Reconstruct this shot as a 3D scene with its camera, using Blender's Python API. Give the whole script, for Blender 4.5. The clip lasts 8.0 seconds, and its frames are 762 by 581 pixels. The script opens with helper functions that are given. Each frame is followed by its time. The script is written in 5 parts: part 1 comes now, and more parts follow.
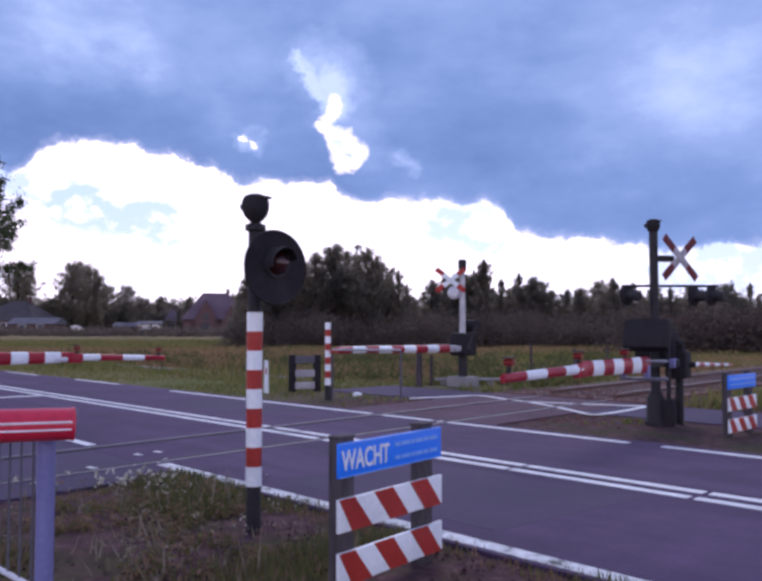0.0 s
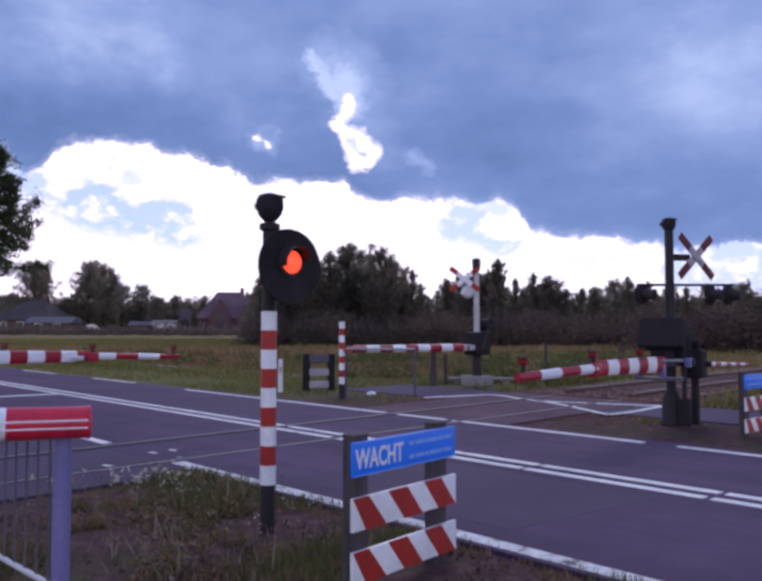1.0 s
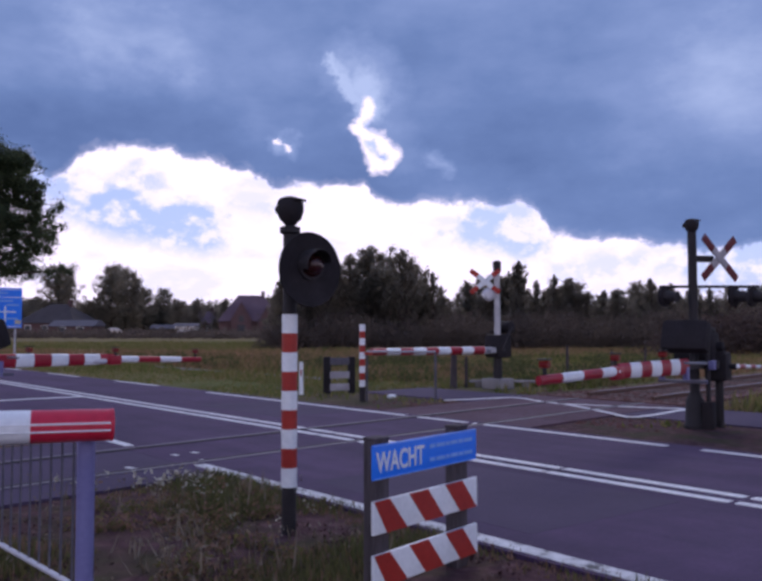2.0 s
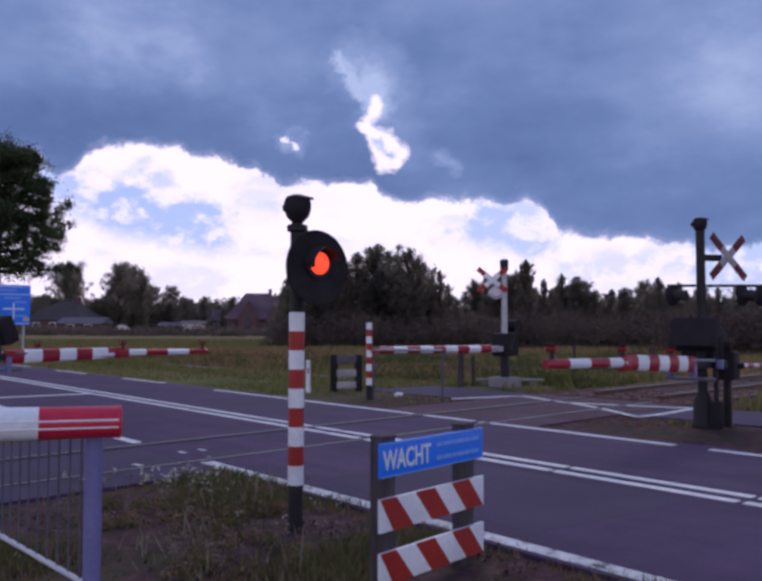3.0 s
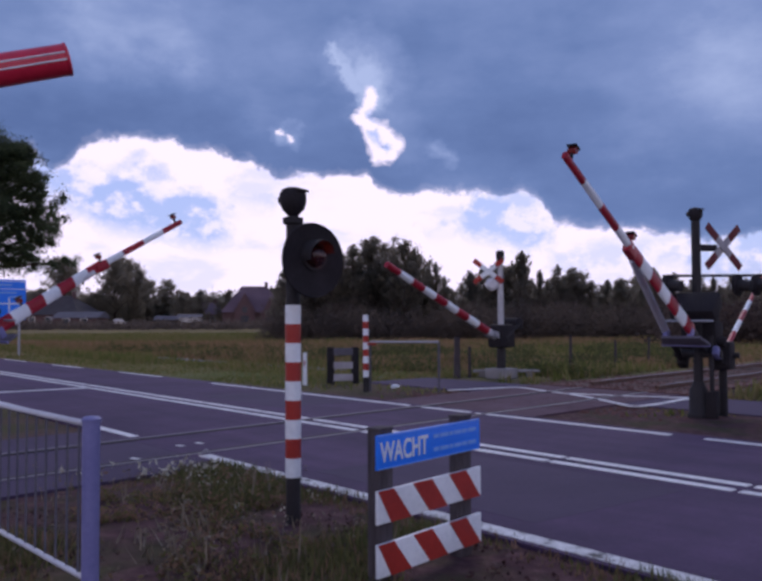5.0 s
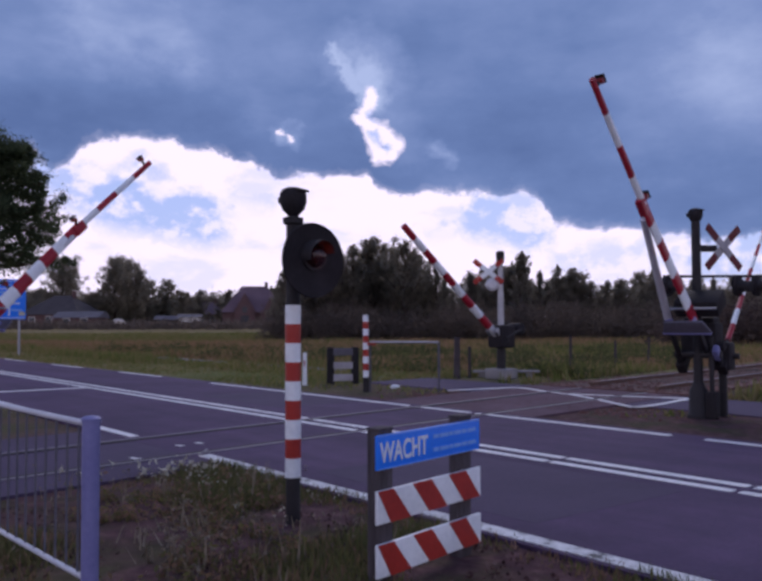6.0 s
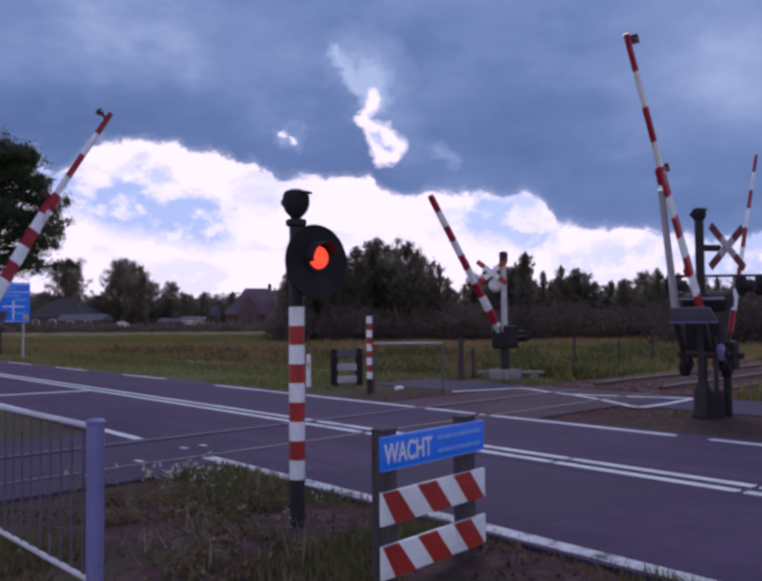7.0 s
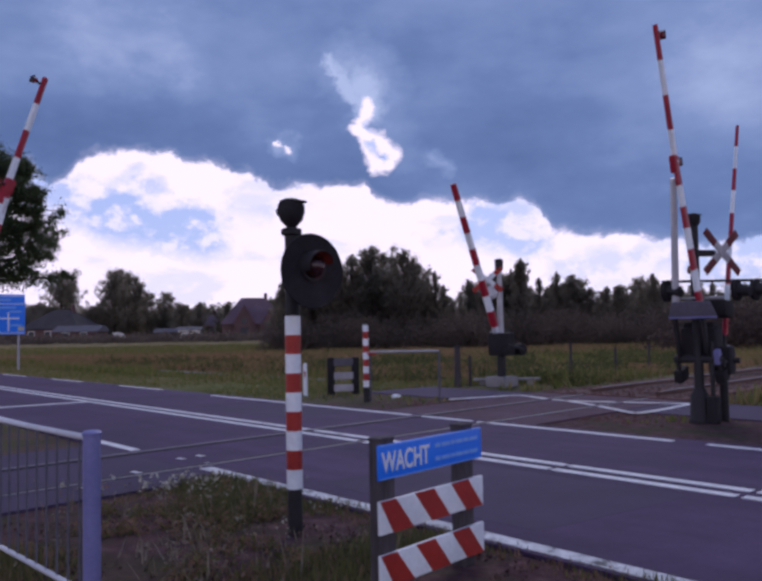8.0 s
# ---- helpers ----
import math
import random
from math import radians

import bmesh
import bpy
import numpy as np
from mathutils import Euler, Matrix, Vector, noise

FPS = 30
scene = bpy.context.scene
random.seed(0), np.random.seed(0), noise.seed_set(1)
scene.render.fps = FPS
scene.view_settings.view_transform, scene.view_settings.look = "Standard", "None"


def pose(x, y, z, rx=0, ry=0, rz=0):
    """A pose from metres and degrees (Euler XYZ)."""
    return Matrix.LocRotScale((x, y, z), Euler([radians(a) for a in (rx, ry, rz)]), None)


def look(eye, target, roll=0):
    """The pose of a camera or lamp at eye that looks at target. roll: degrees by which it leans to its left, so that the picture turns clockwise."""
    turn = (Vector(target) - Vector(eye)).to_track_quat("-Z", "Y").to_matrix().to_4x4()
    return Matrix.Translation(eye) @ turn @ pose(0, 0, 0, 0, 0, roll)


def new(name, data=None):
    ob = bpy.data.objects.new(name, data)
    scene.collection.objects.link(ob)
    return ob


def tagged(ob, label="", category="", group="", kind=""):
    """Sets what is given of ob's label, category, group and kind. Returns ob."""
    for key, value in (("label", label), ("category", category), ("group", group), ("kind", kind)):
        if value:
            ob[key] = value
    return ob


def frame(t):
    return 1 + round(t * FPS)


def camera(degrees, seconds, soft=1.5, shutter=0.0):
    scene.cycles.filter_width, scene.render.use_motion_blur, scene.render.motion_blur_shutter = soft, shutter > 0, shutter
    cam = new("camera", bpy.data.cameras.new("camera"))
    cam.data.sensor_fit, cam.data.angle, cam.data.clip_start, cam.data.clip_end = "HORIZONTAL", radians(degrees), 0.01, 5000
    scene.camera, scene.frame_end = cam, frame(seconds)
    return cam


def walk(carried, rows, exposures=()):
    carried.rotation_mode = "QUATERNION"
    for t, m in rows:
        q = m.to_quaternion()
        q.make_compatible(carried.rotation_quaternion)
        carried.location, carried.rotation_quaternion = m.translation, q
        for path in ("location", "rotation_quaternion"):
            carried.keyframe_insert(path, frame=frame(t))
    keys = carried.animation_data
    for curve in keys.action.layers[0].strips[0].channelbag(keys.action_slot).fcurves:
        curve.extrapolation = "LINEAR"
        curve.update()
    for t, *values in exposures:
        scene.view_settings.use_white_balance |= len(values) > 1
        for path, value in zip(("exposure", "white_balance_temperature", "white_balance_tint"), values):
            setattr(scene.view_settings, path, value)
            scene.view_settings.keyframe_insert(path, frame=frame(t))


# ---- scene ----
cam = camera(50.9, 8.0, soft=3.2)
EYE = (0.0, 0.0, 1.45)
# seconds, yaw, pitch, roll of a camera held by hand on one spot
PATH = [
    (0.0, -2.784, 2.746, 0.009), (0.5, -2.197, 2.750, 0.078), (1.0, -1.790, 2.679, -0.024), (1.5, -0.995, 2.880, 0.083),
    (3.0, 0.166, 2.747, -0.093), (3.5, 0.0, 2.5, 0.0), (4.0, -0.181, 2.406, 0.197), (4.5, -0.093, 2.182, 0.340),
    (6.0, -0.094, 2.198, 0.231), (6.5, 0.017, 2.187, 0.392), (7.0, 0.157, 2.296, 0.524), (7.5, 0.126, 2.715, 0.744),
    (8.0, -0.112, 2.884, 1.094),
]
walk(cam, [(t, pose(*EYE, 90 + p, r, y)) for t, y, p, r in PATH],
     exposures=[(0.0, 0.57, 6330, 24), (0.5, 0.44, 6330, 24), (1.0, 0.30, 6330, 24), (1.5, 0.15, 6330, 24), (3.0, -0.05, 6330, 24), (3.5, -0.10, 6330, 24), (8.0, -0.10, 6330, 24)])

# ---------------------------------------------------------------- light
def build_world():
    w = bpy.data.worlds.new("sky")
    scene.world = w
    w.use_nodes = True
    nt = w.node_tree
    N, L = nt.nodes, nt.links
    N.clear()

    def math_node(op, a, b=None, clamp=False):
        n = N.new("ShaderNodeMath")
        n.operation, n.use_clamp = op, clamp
        for i, v in enumerate((a, b)):
            if v is None:
                continue
            if isinstance(v, (int, float)):
                n.inputs[i].default_value = v
            else:
                L.new(v, n.inputs[i])
        return n.outputs[0]

    def ramp(fac, stops, ease="EASE"):
        n = N.new("ShaderNodeValToRGB")
        n.color_ramp.interpolation = ease
        els = n.color_ramp.elements
        while len(els) < len(stops):
            els.new(0.5)
        for e, (p, c) in zip(els, sorted(stops)):
            e.position = p
            e.color = (c, c, c, 1) if isinstance(c, (int, float)) else (*c, 1)
        L.new(fac, n.inputs[0])
        return n.outputs[0]

    def noise_node(scale, detail, rough, stretch, offset=(0, 0, 0)):
        mp = N.new("ShaderNodeMapping")
        mp.inputs["Scale"].default_value = stretch
        mp.inputs["Location"].default_value = offset
        L.new(co, mp.inputs[0])
        n = N.new("ShaderNodeTexNoise")
        n.inputs["Scale"].default_value, n.inputs["Detail"].default_value = scale, detail
        n.inputs["Roughness"].default_value = rough
        L.new(mp.outputs[0], n.inputs[0])
        return n.outputs[0]

    def mix(fac, a, b):
        n = N.new("ShaderNodeMix")
        n.data_type = "RGBA"
        for i, v in ((0, fac), (6, a), (7, b)):
            if isinstance(v, (int, float)):
                n.inputs[i].default_value = v
            elif isinstance(v, tuple):
                n.inputs[i].default_value = (*v, 1)
            else:
                L.new(v, n.inputs[i])
        return n.outputs[2]

    co = N.new("ShaderNodeTexCoord").outputs["Generated"]
    sep = N.new("ShaderNodeSeparateXYZ")
    L.new(co, sep.inputs[0])
    az = math_node("ARCTAN2", sep.outputs[0], sep.outputs[1])
    el = math_node("ARCSINE", sep.outputs[2])
    # billows that break the clouds' edges
    big = noise_node(5.0, 5, 0.55, (1, 1, 1.6))
    fine = noise_node(26.0, 7, 0.66, (1, 1, 1.3))
    billow = math_node("ADD", math_node("MULTIPLY", math_node("SUBTRACT", big, 0.5), 0.020),
                       math_node("MULTIPLY", math_node("SUBTRACT", fine, 0.5), 0.040))
    fine2 = noise_node(30.0, 6, 0.6, (1, 1, 1.3), (3.1, 1.7, 2.2))
    # lower edge of the dark cloud bank, by azimuth -0.6 .. 0.6 rad
    edge = ramp(math_node("MULTIPLY_ADD", az, 1 / 1.2, True), EDGE)
    for n in N:
        if n.type == "MATH" and n.operation == "MULTIPLY_ADD":
            n.inputs[2].default_value = 0.5
    edge = math_node("MULTIPLY", edge, 0.5)
    # away from the crossing, unseen: bright belt raised to brighten what faces the camera
    turned = math_node("DIVIDE", math_node("SUBTRACT", math_node("ABSOLUTE", az), 0.9), 1.3, True)
    edge = math_node("ADD", edge, math_node("MULTIPLY", turned, 0.31))
    over = math_node("SUBTRACT", math_node("ADD", el, billow), edge)
    dark = ramp(math_node("MULTIPLY_ADD", over, 14.0), [(0.44, 0.0), (0.48, 0.55), (0.51, 0.88), (0.60, 1.0)], "LINEAR")
    for n in N:
        if n.type == "MATH" and n.operation == "MULTIPLY_ADD":
            n.inputs[2].default_value = 0.5
    # the torn gap in the bank: a slanting streak
    def streak(a0, e0, a1, e1, half, soft, wob=0.036):
        da, de = a1 - a0, e1 - e0
        ln = math.hypot(da, de)
        ua, ue = da / ln, de / ln
        x = math_node("ADD", math_node("SUBTRACT", az, a0), math_node("MULTIPLY", math_node("SUBTRACT", fine, 0.5), wob))
        y = math_node("ADD", math_node("SUBTRACT", el, e0), math_node("MULTIPLY", math_node("SUBTRACT", fine2, 0.5), wob))
        along = math_node("ADD", math_node("MULTIPLY", x, ua), math_node("MULTIPLY", y, ue))
        t = math_node("DIVIDE", along, ln, True)
        px = math_node("SUBTRACT", x, math_node("MULTIPLY", t, da))
        py = math_node("SUBTRACT", y, math_node("MULTIPLY", t, de))
        d = math_node("SQRT", math_node("ADD", math_node("MULTIPLY", px, px), math_node("MULTIPLY", py, py)))
        return math_node("SUBTRACT", 1.0, math_node("DIVIDE", math_node("SUBTRACT", d, half), soft, True), True)

    gap = streak(*GAP[0])
    for g in GAP[1:]:
        gap = math_node("MAXIMUM", gap, streak(*g))
    cover = math_node("MULTIPLY", dark, math_node("SUBTRACT", 1.0, gap))
    # colours
    roll = noise_node(2.6, 6, 0.55, (1, 1, 2.2), (0.3, 0.1, 0.0))
    soft_roll = noise_node(7.0, 6, 0.6, (1, 1, 2.0), (1.3, 2.1, 0.7))
    shade = math_node("ADD", math_node("MULTIPLY", roll, 0.50), math_node("MULTIPLY", soft_roll, 0.20))
    shade = math_node("ADD", shade, 0.13)
    # darker bases over the bright band, thinner cloud round the gap
    base = math_node("SUBTRACT", 1.0, math_node("DIVIDE", math_node("ABSOLUTE", math_node("SUBTRACT", over, 0.03)), 0.09, True), True)
    shade = math_node("SUBTRACT", shade, math_node("MULTIPLY", base, 0.045))
    for g in THIN:
        shade = math_node("ADD", shade, math_node("MULTIPLY", streak(*g[:6], 0.05), g[6]))
    bank = ramp(shade, [(0.34, (0.109, 0.186, 0.378)), (0.44, (0.149, 0.242, 0.462)), (0.54, (0.222, 0.325, 0.566)),
                        (0.68, (0.430, 0.555, 0.800))], "LINEAR")
    sky = N.new("ShaderNodeTexSky")
    sky.sky_type, sky.sun_disc = "NISHITA", False
    sky.sun_elevation, sky.sun_rotation = radians(SUN_EL), radians(SUN_AZ)
    scaled = N.new("ShaderNodeVectorMath")
    scaled.operation = "SCALE"
    L.new(sky.outputs[0], scaled.inputs[0])
    scaled.inputs[3].default_value = 0.13
    haze = mix(0.80, scaled.outputs[0], (0.36, 0.50, 0.90))
    wisps = noise_node(9.0, 5, 0.55, (1, 1, 2.6), (0.9, 0.2, 0.4))
    veil = ramp(wisps, [(0.50, 0.0), (0.64, 0.85)], "EASE")
    patches = 0.0
    for g in VEILS:
        patches = math_node("MAXIMUM", patches, math_node("MULTIPLY", streak(*g[:6], 0.06), g[6]))
    lumps = ramp(fine2, [(0.44, 1.0), (0.62, 0.25)], "EASE")
    veil = math_node("MAXIMUM", math_node("MULTIPLY", veil, 0.45), math_node("MULTIPLY", patches, lumps))
    white = mix(veil, (1.07, 1.02, 1.17), haze)
    final = mix(cover, white, bank)
    bg = N.new("ShaderNodeBackground")
    bg.inputs[1].default_value = 1.0
    L.new(final, bg.inputs[0])
    out = N.new("ShaderNodeOutputWorld")
    L.new(bg.outputs[0], out.inputs[0])


SUN_EL, SUN_AZ = 42, 10
# the bank's lower edge: azimuth as 0..1 over -0.6..0.6 rad, elevation over 0.5 rad
EDGE = [(0.030, 0.40), (0.127, 0.405), (0.157, 0.400), (0.173, 0.357), (0.187, 0.373), (0.205, 0.407), (0.221, 0.430), (0.241, 0.434), (0.260, 0.443), (0.283, 0.433), (0.300, 0.419), (0.322, 0.418), (0.362, 0.410), (0.377, 0.388), (0.397, 0.366), (0.457, 0.362), (0.488, 0.358), (0.503, 0.324), (0.523, 0.317), (0.559, 0.326), (0.614, 0.318), (0.649, 0.321), (0.664, 0.303), (0.673, 0.270), (0.683, 0.237), (0.716, 0.226), (0.754, 0.217), (0.799, 0.202), (0.817, 0.191), (0.843, 0.194), (0.960, 0.196)]
# streaks: from and to (azimuth, elevation), half width, soft rim, and how strong
GAP = [(-0.011, 0.276, -0.017, 0.258, 0.0055, 0.007), (-0.022, 0.247, -0.006, 0.236, 0.006, 0.007), (-0.010, 0.232, -0.004, 0.210, 0.005, 0.007),
       (0.004, 0.232, 0.022, 0.216, 0.008, 0.008), (-0.002, 0.206, 0.016, 0.203, 0.006, 0.007), (-0.125, 0.236, -0.119, 0.234, 0.0004, 0.0036), (-0.112, 0.231, -0.106, 0.225, 0.0003, 0.0042)]
THIN = [(-0.060, 0.331, -0.026, 0.284, 0.001, 0.009, 0.13), (-0.032, 0.322, 0.002, 0.308, 0.010, 0.040, 0.13), (-0.018, 0.300, -0.006, 0.275, 0.004, 0.022, 0.14), (0.000, 0.250, 0.030, 0.215, 0.010, 0.035, 0.10),
        (-0.120, 0.234, -0.104, 0.224, 0.002, 0.014, 0.16), (0.070, 0.210, 0.090, 0.203, 0.002, 0.012, 0.12), (-0.335, 0.356, -0.262, 0.352, 0.018, 0.060, 0.12), (-0.15, 0.365, -0.03, 0.345, 0.015, 0.070, 0.06),
        (0.400, 0.315, 0.430, 0.270, 0.006, 0.075, 0.07), (0.330, 0.240, 0.470, 0.200, 0.020, 0.100, 0.03), (-0.460, 0.235, -0.210, 0.242, 0.010, 0.055, -0.08), (0.150, 0.240, 0.260, 0.180, 0.020, 0.080, -0.055), (0.050, 0.270, 0.100, 0.215, 0.012, 0.060, 0.04)]
VEILS = [(-0.002, 0.226, 0.008, 0.210, 0.003, 0.008, 0.9), (-0.012, 0.262, -0.008, 0.250, 0.002, 0.007, 0.8), (-0.330, 0.142, -0.215, 0.121, 0.020, 0.022, 1.0), (-0.420, 0.180, -0.350, 0.150, 0.014, 0.026, 0.9), (-0.292, 0.175, -0.270, 0.150, 0.010, 0.020, 0.7), (0.125, 0.128, 0.190, 0.108, 0.018, 0.018, 1.0),
         (0.160, 0.142, 0.180, 0.130, 0.010, 0.020, 0.8), (0.400, 0.076, 0.560, 0.074, 0.032, 0.022, 1.0), (0.060, 0.116, 0.110, 0.118, 0.004, 0.014, 0.6), (0.230, 0.066, 0.360, 0.080, 0.007, 0.022, 0.6), (-0.170, 0.160, -0.140, 0.150, 0.006, 0.020, 0.5)]
build_world()
sun = new("sun", bpy.data.lights.new("sun", "SUN"))
sun.data.energy, sun.data.angle, sun.data.color = 0.9, radians(25), (1.0, 0.95, 0.9)
sun_dir = Vector((math.sin(radians(SUN_AZ)) * math.cos(radians(SUN_EL)), math.cos(radians(SUN_AZ)) * math.cos(radians(SUN_EL)),
                  math.sin(radians(SUN_EL))))
sun.matrix_basis = look(sun_dir * 100, (0, 0, 0))


# ---------------------------------------------------------------- materials
def material(name, stops, rough=0.7, metal=0.0, scale=6.0, fine=60.0, bump=0.15, spec=0.3, per_object=0.0, stretch=(1, 1, 1),
             island=0.0, emit=None, thin=0.0):
    """Colour from two scales of noise in real-world metres, with a fine bump."""
    m = bpy.data.materials.new(name)
    m.use_nodes = True
    nt = m.node_tree
    N, L = nt.nodes, nt.links
    b = N["Principled BSDF"]
    tc = N.new("ShaderNodeTexCoord")
    mp = N.new("ShaderNodeMapping")
    mp.inputs["Scale"].default_value = stretch
    L.new(tc.outputs["Object"], mp.inputs[0])
    n1, n2 = N.new("ShaderNodeTexNoise"), N.new("ShaderNodeTexNoise")
    for n, s in ((n1, scale), (n2, fine)):
        n.inputs["Scale"].default_value, n.inputs["Detail"].default_value = s, 5
        n.inputs["Roughness"].default_value = 0.6
        L.new(mp.outputs[0], n.inputs[0])
    mixed = N.new("ShaderNodeMath")
    mixed.operation = "MULTIPLY_ADD"
    L.new(n2.outputs[0], mixed.inputs[0])
    mixed.inputs[1].default_value = 0.45
    half = N.new("ShaderNodeMath")
    half.operation = "MULTIPLY"
    half.inputs[1].default_value = 0.55
    L.new(n1.outputs[0], half.inputs[0])
    L.new(half.outputs[0], mixed.inputs[2])
    fac = mixed.outputs[0]
    if per_object or island:
        src = N.new("ShaderNodeObjectInfo").outputs["Random"] if per_object else N.new("ShaderNodeNewGeometry").outputs["Random Per Island"]
        k = N.new("ShaderNodeMath")
        k.operation = "MULTIPLY_ADD"
        L.new(src, k.inputs[0])
        k.inputs[1].default_value = per_object or island
        L.new(fac, k.inputs[2])
        k2 = N.new("ShaderNodeMath")
        k2.operation = "SUBTRACT"
        L.new(k.outputs[0], k2.inputs[0])
        k2.inputs[1].default_value = (per_object or island) / 2
        fac = k2.outputs[0]
    r = N.new("ShaderNodeValToRGB")
    els = r.color_ramp.elements
    while len(els) < len(stops):
        els.new(0.5)
    for e, (p, c) in zip(els, stops):
        e.position, e.color = p, (*c, 1)
    L.new(fac, r.inputs[0])
    L.new(r.outputs[0], b.inputs["Base Color"])
    b.inputs["Roughness"].default_value, b.inputs["Metallic"].default_value = rough, metal
    b.inputs["Specular IOR Level"].default_value = spec
    if bump:
        bp = N.new("ShaderNodeBump")
        bp.inputs["Strength"].default_value = bump
        bp.inputs["Distance"].default_value = 0.01
        L.new(n2.outputs[0], bp.inputs["Height"])
        L.new(bp.outputs[0], b.inputs["Normal"])
    if thin:
        tl = N.new("ShaderNodeBsdfTranslucent")
        through_leaf = N.new("ShaderNodeVectorMath")
        through_leaf.operation = "SCALE"
        through_leaf.inputs[3].default_value = 2.4
        L.new(r.outputs[0], through_leaf.inputs[0])
        L.new(through_leaf.outputs[0], tl.inputs[0])
        ms = N.new("ShaderNodeMixShader")
        ms.inputs[0].default_value = thin
        L.new(b.outputs[0], ms.inputs[1])
        L.new(tl.outputs[0], ms.inputs[2])
        L.new(ms.outputs[0], N["Material Output"].inputs[0])
    if emit:
        b.inputs["Emission Color"].default_value = (*emit[0], 1)
        b.inputs["Emission Strength"].default_value = emit[1]
    return m


def shades(c, lo=0.75, hi=1.2):
    return [(0.35, tuple(v * lo for v in c)), (0.65, tuple(min(1, v * hi) for v in c))]


def road_material():
    """Asphalt with wheel tracks and streaks along the road, stains, coarse grain and fine cracks."""
    m = material("asphalt", [(0.28, (0.050, 0.031, 0.069)), (0.5, (0.071, 0.045, 0.097)), (0.72, (0.100, 0.067, 0.131))], 0.85, scale=0.45, fine=42, bump=0.4, spec=0.2)
    nt = m.node_tree
    N, L = nt.nodes, nt.links
    b = N["Principled BSDF"]
    colour = b.inputs["Base Color"].links[0].from_socket
    tc = N.new("ShaderNodeTexCoord")

    def streaks(scale, stretch, lo, hi, dark, light):
        turn = N.new("ShaderNodeMapping")
        turn.inputs["Rotation"].default_value = (0, 0, math.atan2(0.76, 0.65))
        L.new(tc.outputs["Object"], turn.inputs[0])
        mp = N.new("ShaderNodeMapping")
        mp.inputs["Scale"].default_value = stretch
        L.new(turn.outputs[0], mp.inputs[0])
        n = N.new("ShaderNodeTexNoise")
        n.inputs["Scale"].default_value, n.inputs["Detail"].default_value, n.inputs["Roughness"].default_value = scale, 6, 0.6
        L.new(mp.outputs[0], n.inputs[0])
        r = N.new("ShaderNodeValToRGB")
        r.color_ramp.elements[0].position, r.color_ramp.elements[1].position = lo, hi
        r.color_ramp.elements[0].color, r.color_ramp.elements[1].color = (*dark, 1), (*light, 1)
        L.new(n.outputs[0], r.inputs[0])
        return r.outputs[0]

    for layer in (streaks(1.3, (0.06, 1, 1), 0.35, 0.65, (0.80, 0.80, 0.82), (1.16, 1.14, 1.12)),
                  streaks(2.2, (1, 1, 1), 0.36, 0.66, (0.90, 0.90, 0.90), (1.10, 1.06, 1.08)),
                  streaks(0.22, (1, 1, 1), 0.38, 0.62, (0.92, 0.92, 0.93), (1.10, 1.08, 1.06))):
        mul = N.new("ShaderNodeMix")
        mul.data_type, mul.blend_type = "RGBA", "MULTIPLY"
        mul.inputs[0].default_value = 1.0
        L.new(colour, mul.inputs[6])
        L.new(layer, mul.inputs[7])
        colour = mul.outputs[2]
    L.new(colour, b.inputs["Base Color"])
    return m


M_ASPHALT = road_material()
M_DECK = material("rust_stained_deck", [(0.32, (0.078, 0.044, 0.056)), (0.5, (0.112, 0.068, 0.086)), (0.68, (0.150, 0.096, 0.130))], 0.9, scale=1.1, fine=22, bump=0.5, spec=0.12)
M_PATCH = material("repaired_asphalt", [(0.30, (0.048, 0.034, 0.065)), (0.7, (0.082, 0.059, 0.108))], 0.85, scale=0.7, fine=40, bump=0.3, spec=0.2)
M_PATH = material("path_asphalt", [(0.3, (0.070, 0.051, 0.087)), (0.7, (0.100, 0.077, 0.122))], 0.9, scale=0.8, fine=50, bump=0.3, spec=0.15)
M_PAINT = material("road_paint", [(0.30, (0.30, 0.30, 0.31)), (0.42, (0.62, 0.62, 0.63)), (0.6, (0.78, 0.78, 0.78))], 0.7, scale=3.0, fine=25, bump=0.1)
M_WORN = material("worn_paint", [(0.38, (0.10, 0.10, 0.10)), (0.45, (0.50, 0.50, 0.50)), (0.6, (0.72, 0.72, 0.72))], 0.8, scale=5.0, fine=18, bump=0.2)
M_WHITE = material("white_sheeting", [(0.3, (0.58, 0.63, 0.67)), (0.6, (0.78, 0.83, 0.86))], 0.42, scale=3, fine=30, bump=0.03)
M_RED = material("red_sheeting", [(0.3, (0.264, 0.022, 0.017)), (0.65, (0.400, 0.037, 0.027))], 0.40, scale=3, fine=30, bump=0.03)
M_ARMRED = material("crimson_sheeting", [(0.3, (0.234, 0.009, 0.020)), (0.65, (0.359, 0.014, 0.034))], 0.40, scale=3, fine=30, bump=0.03)
# brighter copy of the arm sheeting: the near arm's stronger light as colour
M_LITRED = material("lit_glossy_red", [(0.3, (0.44, 0.014, 0.040)), (0.65, (0.62, 0.024, 0.062))], 0.30, scale=3, fine=30, bump=0.02, spec=0.5)
# darkened red and white: the far-lane cross's backlit shade put into the colour
M_DIMRED = material("backlit_dark_red", [(0.3, (0.075, 0.010, 0.014)), (0.65, (0.14, 0.016, 0.022))], 0.6, scale=4, fine=30, bump=0.05)
